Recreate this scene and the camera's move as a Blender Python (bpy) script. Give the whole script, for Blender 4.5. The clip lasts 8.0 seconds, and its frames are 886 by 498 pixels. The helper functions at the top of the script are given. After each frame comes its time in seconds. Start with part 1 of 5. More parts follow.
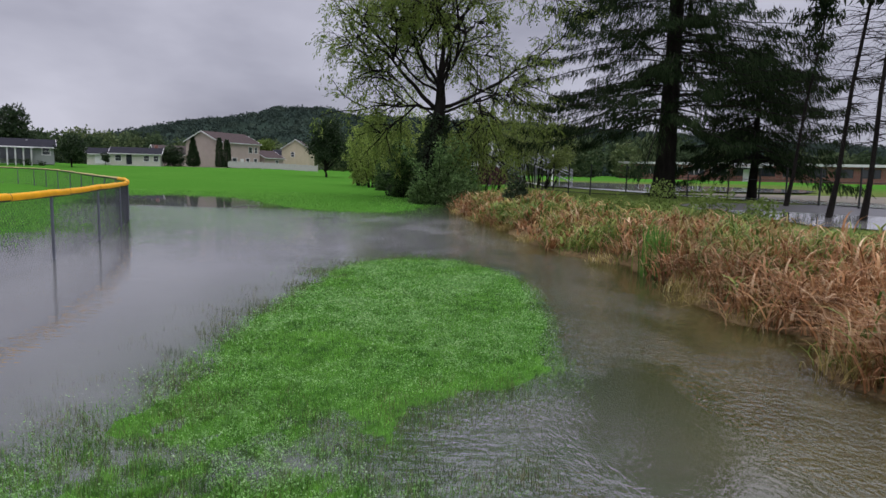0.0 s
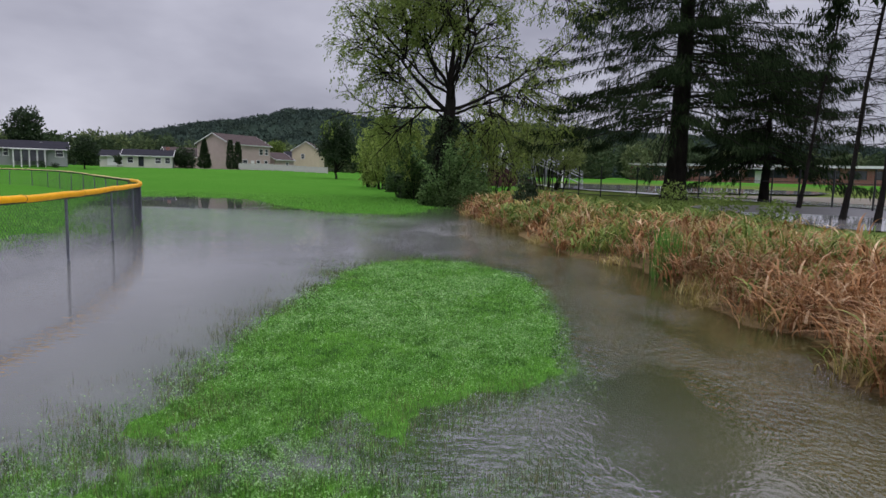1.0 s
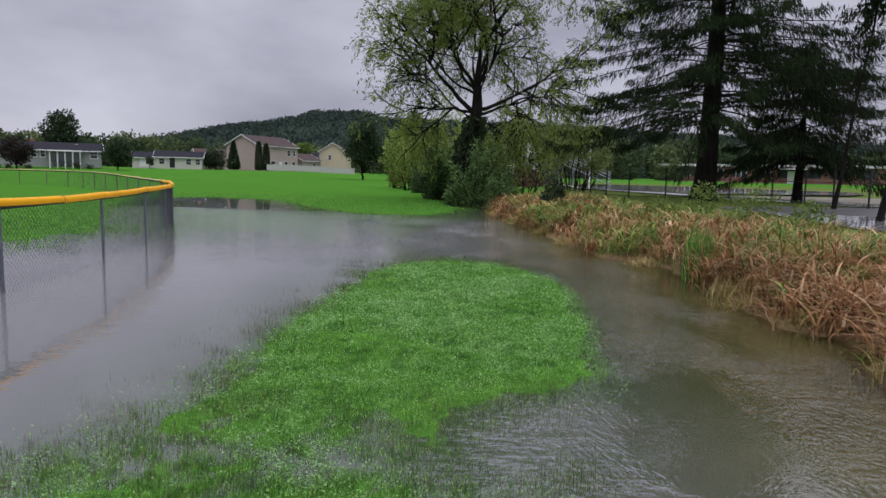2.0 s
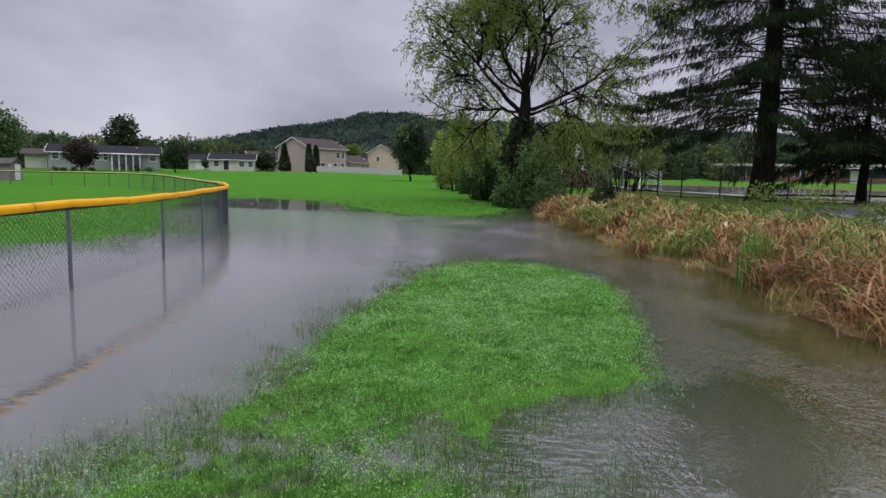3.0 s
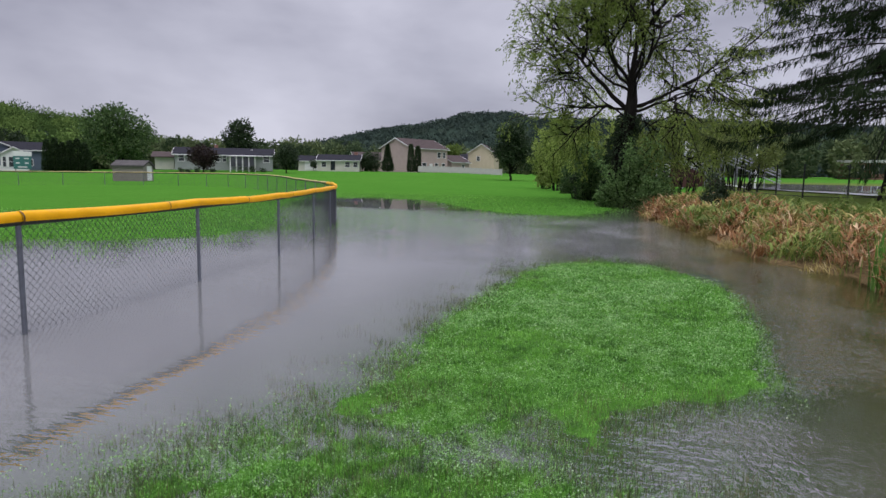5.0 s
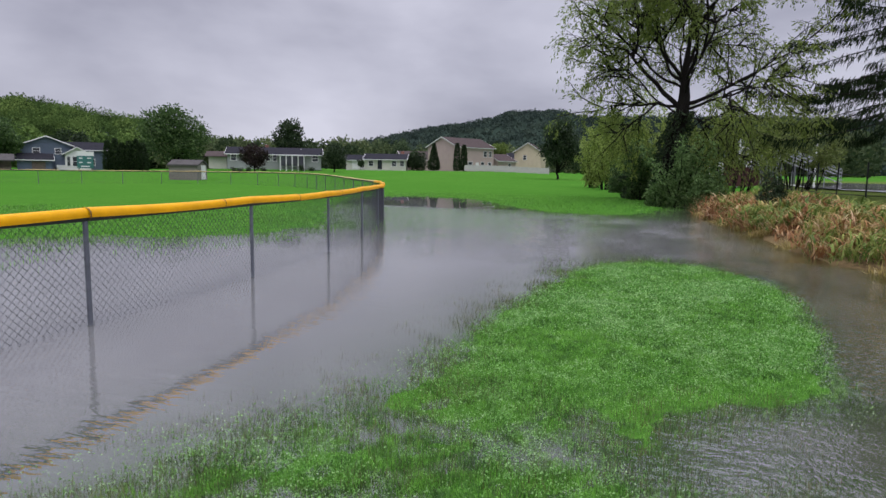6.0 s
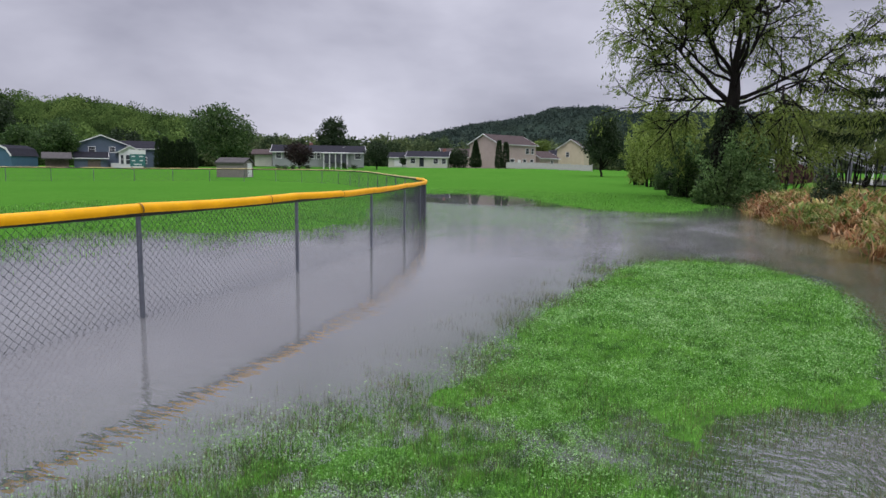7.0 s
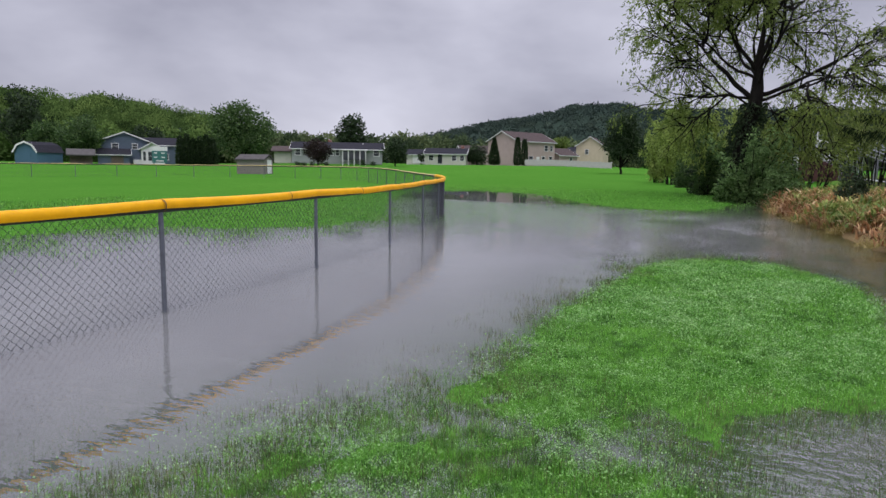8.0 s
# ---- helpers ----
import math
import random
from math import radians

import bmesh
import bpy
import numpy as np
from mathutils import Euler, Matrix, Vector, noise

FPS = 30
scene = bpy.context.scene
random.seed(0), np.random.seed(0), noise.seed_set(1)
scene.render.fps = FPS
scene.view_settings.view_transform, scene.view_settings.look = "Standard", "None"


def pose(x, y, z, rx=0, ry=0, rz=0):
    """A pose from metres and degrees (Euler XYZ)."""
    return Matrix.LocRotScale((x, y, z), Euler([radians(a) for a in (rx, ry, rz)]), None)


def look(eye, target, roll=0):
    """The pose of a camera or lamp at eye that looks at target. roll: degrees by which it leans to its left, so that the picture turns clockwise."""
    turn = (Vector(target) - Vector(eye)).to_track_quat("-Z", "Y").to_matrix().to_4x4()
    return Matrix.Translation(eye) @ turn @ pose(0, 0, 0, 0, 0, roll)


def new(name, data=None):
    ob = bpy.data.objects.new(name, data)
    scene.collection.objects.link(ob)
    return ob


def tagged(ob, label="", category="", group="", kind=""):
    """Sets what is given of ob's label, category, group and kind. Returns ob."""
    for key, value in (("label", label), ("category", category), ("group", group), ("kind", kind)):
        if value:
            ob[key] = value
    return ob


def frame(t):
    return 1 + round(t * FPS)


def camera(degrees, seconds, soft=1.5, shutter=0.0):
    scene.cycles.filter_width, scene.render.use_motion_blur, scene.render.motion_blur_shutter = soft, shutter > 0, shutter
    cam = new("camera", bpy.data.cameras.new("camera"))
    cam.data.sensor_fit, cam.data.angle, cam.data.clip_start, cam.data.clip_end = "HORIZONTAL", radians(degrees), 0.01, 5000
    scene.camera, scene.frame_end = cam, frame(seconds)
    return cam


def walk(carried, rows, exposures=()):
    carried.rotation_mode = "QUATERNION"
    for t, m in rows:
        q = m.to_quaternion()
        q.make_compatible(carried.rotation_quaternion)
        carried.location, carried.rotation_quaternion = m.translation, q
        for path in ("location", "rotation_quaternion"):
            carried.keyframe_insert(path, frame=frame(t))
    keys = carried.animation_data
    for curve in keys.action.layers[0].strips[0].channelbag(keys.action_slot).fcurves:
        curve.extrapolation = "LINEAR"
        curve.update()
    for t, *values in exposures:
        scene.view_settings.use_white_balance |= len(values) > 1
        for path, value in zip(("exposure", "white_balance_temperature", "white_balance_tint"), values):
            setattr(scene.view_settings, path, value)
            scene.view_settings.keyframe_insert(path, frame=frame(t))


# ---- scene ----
cam = camera(69.3, 8.0)
PATH = [
    (0.0, pose(0.118, 0.060, 1.659, 83.23, -1.43, 0.38)),
    (0.5, pose(0.105, 0.063, 1.660, 83.29, -1.41, 0.75)),
    (1.0, pose(0.096, 0.055, 1.659, 83.36, -1.41, 1.23)),
    (2.5, pose(0.040, 0.048, 1.652, 83.40, -1.25, 5.40)),
    (3.0, pose(0.021, 0.035, 1.650, 83.39, -1.14, 7.68)),
    (3.5, pose(0.009, 0.022, 1.646, 83.35, -1.09, 9.98)),
    (4.0, pose(0.000, 0.000, 1.650, 83.30, -1.00, 12.23)),
    (4.5, pose(-0.016, -0.021, 1.652, 83.22, -0.91, 14.40)),
    (6.0, pose(-0.072, -0.062, 1.637, 83.04, -0.82, 20.60)),
    (6.5, pose(-0.087, -0.058, 1.631, 82.85, -0.78, 22.52)),
    (7.0, pose(-0.107, -0.045, 1.623, 82.76, -0.73, 24.28)),
    (7.5, pose(-0.106, -0.042, 1.624, 82.55, -0.76, 25.20)),
    (8.0, pose(-0.107, -0.055, 1.622, 82.48, -0.83, 25.90)),
]
walk(cam, PATH, exposures=((0.0, -0.04), (4.0, 0.07), (6.0, 0.16), (8.0, 0.18)))

# ---------------------------------------------------------------- overcast sky
world = bpy.data.worlds.new("overcast")
scene.world = world
world.use_nodes = True
wt = world.node_tree
wt.nodes.clear()


def wn(kind, **kw):
    n = wt.nodes.new(kind)
    for k, v in kw.items():
        n.inputs[k].default_value = v
    return n


w_out = wn("ShaderNodeOutputWorld")
w_bg = wn("ShaderNodeBackground", Strength=1.0)
w_sky = wn("ShaderNodeTexSky")
w_sky.sky_type, w_sky.sun_disc = "NISHITA", False
w_sky.sun_elevation, w_sky.sun_rotation = radians(42), radians(200)
w_dim = wn("ShaderNodeVectorMath")
w_dim.operation = "SCALE"
w_dim.inputs["Scale"].default_value = 0.08
w_tc = wn("ShaderNodeTexCoord")
w_map = wn("ShaderNodeMapping", Scale=(1.5, 1.5, 3.4), Location=(0.35, 0.2, 0.1))
w_noise = wn("ShaderNodeTexNoise", Scale=1.7, Detail=5.0, Roughness=0.50, Distortion=0.15)
w_ramp = wn("ShaderNodeValToRGB")
w_ramp.color_ramp.elements[0].position, w_ramp.color_ramp.elements[1].position = 0.30, 0.70
w_ramp.color_ramp.elements[0].color = (0.305, 0.305, 0.388, 1)
w_ramp.color_ramp.elements[1].color = (0.605, 0.603, 0.714, 1)
w_sep = wn("ShaderNodeSeparateXYZ")
w_up = wn("ShaderNodeMapRange")
w_up.inputs["From Min"].default_value, w_up.inputs["From Max"].default_value = 0.26, 0.78
w_up.inputs["To Min"].default_value, w_up.inputs["To Max"].default_value = 1.0, 4.1
w_mul = wn("ShaderNodeVectorMath")
w_mul.operation = "SCALE"
w_mix = wn("ShaderNodeMix", Factor=0.94)
w_mix.data_type = "RGBA"
wl = wt.links.new
wl(w_tc.outputs["Generated"], w_map.inputs["Vector"])
wl(w_map.outputs["Vector"], w_noise.inputs["Vector"])
wl(w_noise.outputs["Fac"], w_ramp.inputs["Fac"])
wl(w_tc.outputs["Generated"], w_sep.inputs[0])
wl(w_sep.outputs["Z"], w_up.inputs["Value"])
wl(w_ramp.outputs["Color"], w_mul.inputs[0])
wl(w_up.outputs["Result"], w_mul.inputs["Scale"])
wl(w_sky.outputs["Color"], w_dim.inputs[0])
wl(w_dim.outputs["Vector"], w_mix.inputs[6])
wl(w_mul.outputs["Vector"], w_mix.inputs[7])
wl(w_mix.outputs[2], w_bg.inputs["Color"])
wl(w_bg.outputs[0], w_out.inputs[0])

sun = new("sun", bpy.data.lights.new("sun", "SUN"))
sun.data.energy, sun.data.angle, sun.data.color = 1.0, radians(30), (1.0, 0.97, 0.93)
sun.matrix_world = look((0, 0, 0), (-0.14, 0.34, -0.93))


# ---------------------------------------------------------------- materials
class Mat:
    """A node material under construction."""

    def __init__(self, name, rough=0.8, metal=0.0, spec=0.5):
        self.m = bpy.data.materials.new(name)
        self.m.use_nodes = True
        self.t = self.m.node_tree
        self.b = self.t.nodes["Principled BSDF"]
        self.b.inputs["Roughness"].default_value = rough
        self.b.inputs["Metallic"].default_value = metal
        self.b.inputs["Specular IOR Level"].default_value = spec
        self.co = self.node("ShaderNodeTexCoord").outputs["Object"]

    def node(self, kind, **kw):
        n = self.t.nodes.new(kind)
        for k, v in kw.items():
            n.inputs[k.replace("_", " ")].default_value = v
        return n

    def link(self, a, b):
        self.t.links.new(a, b)

    def noise(self, scale, detail=4.0, rough=0.55, stretch=None, space=None):
        n = self.node("ShaderNodeTexNoise", Scale=scale, Detail=detail, Roughness=rough)
        src = space or self.co
        if stretch:
            mp = self.node("ShaderNodeMapping", Scale=stretch)
            self.link(src, mp.inputs["Vector"])
            src = mp.outputs["Vector"]
        self.link(src, n.inputs["Vector"])
        return n.outputs["Fac"]

    def ramp(self, fac, *stops):
        r = self.node("ShaderNodeValToRGB")
        while len(r.color_ramp.elements) < len(stops):
            r.color_ramp.elements.new(0.5)
        for e, (p, c) in zip(r.color_ramp.elements, stops):
            e.position, e.color = p, (*c, 1) if len(c) == 3 else c
        self.link(fac, r.inputs["Fac"])
        return r.outputs["Color"]

    def mix(self, fac, a, b, mode="MIX"):
        n = self.node("ShaderNodeMix")
        n.data_type, n.blend_type = "RGBA", mode
        for slot, v in ((0, fac), (6, a), (7, b)):
            if isinstance(v, (int, float)):
                n.inputs[slot].default_value = v
            elif isinstance(v, tuple):
                n.inputs[slot].default_value = (*v, 1)
            else:
                self.link(v, n.inputs[slot])
        return n.outputs[2]

    def span(self, value, a, b, lo=0.0, hi=1.0):
        n = self.node("ShaderNodeMapRange")
        self.link(value, n.inputs["Value"])
        for k, v in zip(("From Min", "From Max", "To Min", "To Max"), (a, b, lo, hi)):
            n.inputs[k].default_value = v
        return n.outputs["Result"]

    def island(self):
        return self.node("ShaderNodeNewGeometry").outputs["Random Per Island"]

    def place(self):
        s = self.node("ShaderNodeSeparateXYZ")
        self.link(self.node("ShaderNodeNewGeometry").outputs["Position"], s.inputs[0])
        return s.outputs

    def color(self, c):
        self.link(c, self.b.inputs["Base Color"])
        return self

    def bump(self, fac, strength=0.3, dist=0.02):
        n = self.node("ShaderNodeBump", Strength=strength, Distance=dist)
        self.link(fac, n.inputs["Height"])
        self.link(n.outputs["Normal"], self.b.inputs["Normal"])
        return self

    def leafy(self, share=0.35):
        """Lets part of the light through, as leaves do."""
        tr = self.node("ShaderNodeBsdfTranslucent")
        src = self.b.inputs["Base Color"].links[0].from_socket
        self.link(src, tr.inputs["Color"])
        mx = self.node("ShaderNodeMixShader", Fac=share)
        out = [n for n in self.t.nodes if n.type == "OUTPUT_MATERIAL"][0]
        self.link(self.b.outputs[0], mx.inputs[1])
        self.link(tr.outputs[0], mx.inputs[2])
        self.link(mx.outputs[0], out.inputs["Surface"])
        return self


def plain(name, c, rough=0.7, metal=0.0, vary=0.18, scale=6.0, bump=0.15, dist=0.01, stretch=None, spec=0.4):
    """A painted or bare surface: one hue, mottled at two scales, with fine relief."""
    m = Mat(name, rough, metal, spec)
    a = m.noise(scale, 5, 0.6, stretch)
    b = m.noise(scale * 9, 3, 0.6, stretch)
    dark = tuple(v * (1 - vary) for v in c)
    light = tuple(min(1, v * (1 + vary)) for v in c)
    col = m.ramp(a, (0.3, dark), (0.7, light))
    col = m.mix(m.span(b, 0.35, 0.65, 0, 0.35), col, dark)
    m.color(col).bump(b, bump, dist)
    return m.m


def foliage(name, dark, mid, light, share=0.35, rough=0.55, patch=0.35, turn=None, gloss=0.12):
    m = Mat(name, rough, 0, gloss)
    c = m.ramp(m.island(), (0.0, dark), (0.55, mid), (1.0, light))
    c = m.mix(m.span(m.noise(patch, 3), 0.35, 0.65, 0.0, 0.55), c, dark)
    if turn:
        c = m.mix(m.span(m.noise(patch * 0.6, 2, 0.5, (1.0, 1.0, 1.6)), 0.47, 0.60, 0.0, 0.7), c, turn)
    m.color(c).leafy(share)
    return m.m


# ---------------------------------------------------------------- mesh helpers
def mesh_arrays(name, verts, faces, material):
    """A mesh from arrays: verts (n, 3), faces (m, 3) or (m, 4)."""
    me = bpy.data.meshes.new(name)
    verts = np.asarray(verts, dtype=np.float32)
    faces = np.asarray(faces, dtype=np.int32)
    k = faces.shape[1]
    me.vertices.add(len(verts))
    me.vertices.foreach_set("co", verts.ravel())
    me.loops.add(faces.size)
    me.loops.foreach_set("vertex_index", faces.ravel())
    me.polygons.add(len(faces))
    me.polygons.foreach_set("loop_start", np.arange(0, faces.size, k, dtype=np.int32))
    me.update(calc_edges=True)
    me.materials.append(material)
    return me


def thing(name, label, category, group="", kind="", at=(0, 0, 0), turn=0.0):
    ob = new(name)
    ob.empty_display_size = 0.2
    ob.matrix_basis = pose(*at, 0, 0, turn)
    return tagged(ob, label, category, group, kind)


def part(name, data, material, parent=None, label="", smooth=False):
    """Links a bmesh or mesh as one mesh object under a thing or a part."""
    if isinstance(data, bmesh.types.BMesh):
        me = bpy.data.meshes.new(name)
        data.to_mesh(me)
        data.free()
        me.materials.append(material)
    else:
        me = data
    if smooth:
        me.polygons.foreach_set("use_smooth", [True] * len(me.polygons))
    ob = new(name, me)
    ob.parent = parent
    return tagged(ob, label)


def box(bm, x0, x1, y0, y1, z0, z1, bevel=0.0):
    r = bmesh.ops.create_cube(bm, size=1.0)
    bmesh.ops.transform(bm, verts=r["verts"], matrix=Matrix.LocRotScale(
        ((x0 + x1) / 2, (y0 + y1) / 2, (z0 + z1) / 2), None, (x1 - x0, y1 - y0, z1 - z0)))
    if bevel:
        es = list({e for v in r["verts"] for e in v.link_edges})
        bmesh.ops.bevel(bm, geom=es, offset=bevel, segments=2, affect="EDGES", profile=0.6)
    return bm


def boxed(*a, **k):
    return box(bmesh.new(), *a, **k)


def prism(bm, pts, y0, y1):
    """A profile in x and z, drawn out along y."""
    n = len(pts)
    a = [bm.verts.new((x, y0, z)) for x, z in pts]
    b = [bm.verts.new((x, y1, z)) for x, z in pts]
    bm.faces.new(a)
    bm.faces.new(b[::-1])
    for i in range(n):
        bm.faces.new((a[i], b[i], b[(i + 1) % n], a[(i + 1) % n]))
    bmesh.ops.recalc_face_normals(bm, faces=bm.faces)
    return bm


class Tubes:
    """Tapered tubes gathered into one mesh."""

    def __init__(self, sides=6):
        self.v, self.f, self.n, self.s = [], [], 0, sides

    def add(self, pts, radii):
        pts = np.asarray(pts, float)
        d = np.gradient(pts, axis=0)
        d /= np.linalg.norm(d, axis=1)[:, None] + 1e-9
        ref = np.where(np.abs(d[:, 2:3]) > 0.9, np.array([[1.0, 0, 0]]), np.array([[0, 0, 1.0]]))
        u = np.cross(d, ref)
        u /= np.linalg.norm(u, axis=1)[:, None] + 1e-9
        w = np.cross(d, u)
        a = np.linspace(0, 2 * math.pi, self.s, endpoint=False)
        r = np.asarray(radii, float)[:, None, None]
        ring = pts[:, None] + r * (np.cos(a)[None, :, None] * u[:, None] + np.sin(a)[None, :, None] * w[:, None])
        k, s = len(pts), self.s
        i = np.arange(k - 1)[:, None] * s
        j = np.arange(s)[None]
        q = np.stack([i + j, i + (j + 1) % s, i + s + (j + 1) % s, i + s + j], -1).reshape(-1, 4)
        self.v.append(ring.reshape(-1, 3))
        self.f.append(q + self.n)
        self.n += k * s

    def mesh(self, name, material):
        return mesh_arrays(name, np.concatenate(self.v), np.concatenate(self.f), material)


def leaf_mesh(name, centers, along, length, width, material, rng, flutter=0.6):
    """One small four-cornered leaf at each centre, pointing roughly along its direction."""
    n = len(centers)
    d = along + rng.normal(0, flutter, (n, 3))
    d /= np.linalg.norm(d, axis=1)[:, None] + 1e-9
    s = np.cross(d, rng.normal(0, 1, (n, 3)))
    s /= np.linalg.norm(s, axis=1)[:, None] + 1e-9
    nrm = np.cross(d, s)
    ln = (length * rng.uniform(0.6, 1.3, n))[:, None]
    wd = (width * rng.uniform(0.7, 1.2, n))[:, None]
    v = np.stack([centers, centers + d * ln * 0.45 + s * wd * 0.5 + nrm * wd * 0.15, centers + d * ln,
                  centers + d * ln * 0.45 - s * wd * 0.5 + nrm * wd * 0.15], 1).reshape(-1, 3)
    return mesh_arrays(name, v, np.arange(n * 4).reshape(-1, 4), material)


def polar(az, d):
    """The plan's x and y at a bearing (degrees, to the left of ahead) and distance from the standpoint."""
    return -d * math.sin(radians(az)), d * math.cos(radians(az))


# ---------------------------------------------------------------- the lie of the land
FIELD = [(-14.5, -60), (-12.2, 0), (-12.8, 5.5), (-14.0, 8.3), (-14.3, 10.2), (-13.2, 11.4), (-11.4, 11.8), (-10.2, 13.4),
         (-9.9, 15.8), (-11.6, 19), (-13.8, 23), (-17.5, 30), (-18.5, 35.5), (-16, 38.3), (-11.6, 36), (-8.6, 31.2), (-6.5, 27.8),
         (-4.2, 25.9), (-2, 26.6), (-1.1, 30.5), (-0.7, 34.5), (0.6, 50), (2, 80), (3, 3900), (-3900, 3900), (-3900, -60)]
BANK = [(0.6, 36.5), (0.5, 29), (0.9, 24.5), (1.7, 20.0), (2.2, 15.9), (2.55, 13.6), (3.05, 12.9), (3.65, 12.0), (3.6, 10.8), (3.7, 9.75), (3.46, 8.2),
        (3.55, 7.5), (3.95, 6.95), (4.1, 6.4), (3.6, 5.9), (3.45, 5.2), (3.7, 4.5), (3.7, 3), (4, -60), (3900, -60), (3900, 3900), (5, 3900), (4, 80), (2, 50)]
ISLAND = [(-3.1, -1.0), (-2.75, 1.6), (-2.6, 2.6), (-2.2, 3.2), (-2.0, 4.0), (-1.72, 4.6), (-1.84, 5.1), (-1.90, 6.0), (-1.88, 7.0), (-1.78, 8.6), (-1.62, 10.4),
          (-1.25, 11.6), (-0.6, 12.3), (0.25, 12.0), (0.9, 11.0), (1.2, 10), (1.26, 8.9), (1.2, 7.4), (1.05, 6.2), (0.95, 5.5), (0.7, 5.05), (0.25, 4.85),
          (-0.1, 4.5), (-0.2, 4.0), (-0.05, 3.3), (0.2, 2.4), (0.45, 1.0), (0.6, -1.0)]


def inside(poly, x, y):
    """Signed distance to a polygon's edge, positive within it."""
    p = np.array(poly, float)
    best = np.full(x.shape, 1e9)
    odd = np.zeros(x.shape, bool)
    for (ax, ay), (bx, by) in zip(p, np.roll(p, -1, 0)):
        ex, ey = bx - ax, by - ay
        k = np.clip(((x - ax) * ex + (y - ay) * ey) / (ex * ex + ey * ey), 0, 1)
        best = np.minimum(best, (x - ax - k * ex) ** 2 + (y - ay - k * ey) ** 2)
        odd ^= ((ay > y) != (by > y)) & (x < ax + (y - ay) / (ey if ey else 1e-9) * ex)
    return np.where(odd, 1, -1) * np.sqrt(best)


def ripple(x, y):
    return (np.sin(x * 2.1 + 1.3 * np.sin(y * 1.7)) + np.sin(y * 2.9 + 0.9 * np.sin(x * 3.3 + 1)) + np.sin(x * 5.7 - y * 4.3)) / 3


def lie(x, y):
    """Height of the ground above the flood water."""
    x, y = np.asarray(x, float), np.asarray(y, float)
    r = np.hypot(x, y)
    wob = ripple(x, y)
    sf = inside(FIELD, x, y) + 0.35 * wob
    away = np.interp(np.degrees(np.arctan2(-x, y)), [33, 46], [1.0, 0.5])
    zf = np.where(sf > 0, np.minimum(sf * 0.035, away * np.interp(r, [0, 35, 72, 82, 95, 125, 160, 300, 4000], [0.10, 0.13, 0.17, 0.34, 0.65, 1.4, 1.62, 1.9, 3])), np.interp(sf, [-12, -3, 0], [-0.4, -0.045, 0]))
    sb = inside(BANK, x, y) + 0.12 * wob
    zb = np.where(sb > 0, np.minimum(sb * 0.22, np.interp(r, [0, 20, 45, 75, 130, 300, 4000], [0.32, 0.32, 0.5, 0.9, 1.5, 2.0, 3])), np.maximum(sb * 0.25, -0.7))
    si = inside(ISLAND, x, y) + 0.07 * wob + 0.05 * np.sin(9.1 * x + 2 * np.sin(6 * y)) * np.sin(8.3 * y + 2 * np.sin(5 * x))
    pits = 0.5 * np.sin(3.9 * x + 2.2 * np.sin(2.6 * y)) * np.sin(4.4 * y + 1.9 * np.sin(3.1 * x + 1)) + 0.6 * np.sin(10.3 * x + 2 * np.sin(7.1 * y)) * np.sin(8.9 * y + 2 * np.sin(8.3 * x + 1))
    zi = np.where(si > 0, np.minimum(si * 0.05, np.interp(y, [1, 3.6, 4.8, 6.0], [-0.008, -0.004, 0.020, 0.05])) + 0.008 * wob + np.interp(y, [4, 7], [0.016, 0.010]) * pits * np.clip(si * 3, 0, 1), np.maximum(si * 0.035, -0.6))
    shelf = -0.010 - ((x - 0.5) / 1.2) ** 2 * 0.05 - ((y - 3.5) / 1.5) ** 2 * 0.04
    shelf = shelf + 0.013 * pits
    shoal = -0.03 - ((x + 2.2) / 2.6) ** 2 * 0.1 - ((y - 20.3) / 1.3) ** 2 * 0.1
    return np.maximum(np.maximum(np.maximum(zf, zb), zi), np.maximum(shelf, shoal))


def height(x, y):
    return float(lie(np.array([x]), np.array([y]))[0])


def axis(a, b, step, far, growth=1.22):
    mid = list(np.arange(a, b + 1e-6, step))
    out, s, p = [], step, b
    while p < far:
        s *= growth
        p += s
        out.append(p)
    back, s, p = [], step, a
    while p > -far:
        s *= growth
        p -= s
        back.append(p)
    return np.array(back[::-1] + mid + out)


gx, gy = axis(-16, 9, 0.10, 3800), axis(0.5, 40, 0.12, 3800)
GX, GY = np.meshgrid(gx, gy)
GZ = lie(GX, GY)
nx, ny = len(gx), len(gy)
gi = (np.arange(ny - 1)[:, None] * nx + np.arange(nx - 1)[None]).reshape(-1, 1)

# ground: mown grass above the flood, silt below it
g = Mat("lawn_and_silt", 1.0, 0, 0.0)
fine = g.noise(38, 5, 0.65)
mid = g.noise(1.1, 4)
wide = g.noise(0.12, 4)
grass = g.ramp(fine, (0.25, (0.032, 0.090, 0.013)), (0.55, (0.060, 0.170, 0.022)), (0.8, (0.11, 0.26, 0.040)))
grass = g.mix(g.span(mid, 0.4, 0.7, 0, 0.5), grass, (0.07, 0.185, 0.026))
grass = g.mix(g.span(wide, 0.38, 0.66, 0, 0.55), grass, (0.042, 0.145, 0.016))
silt = g.ramp(g.noise(3.0, 5), (0.3, (0.035, 0.036, 0.017)), (0.7, (0.085, 0.078, 0.042)))
sod = g.node("ShaderNodeAttribute")
sod.attribute_name = "sod"
root = g.ramp(g.noise(45, 4), (0.3, (0.034, 0.090, 0.015)), (0.7, (0.088, 0.21, 0.032)))
grass = g.mix(sod.outputs["Fac"], grass, root)
lit = g.node("ShaderNodeAttribute")
lit.attribute_name = "litter"
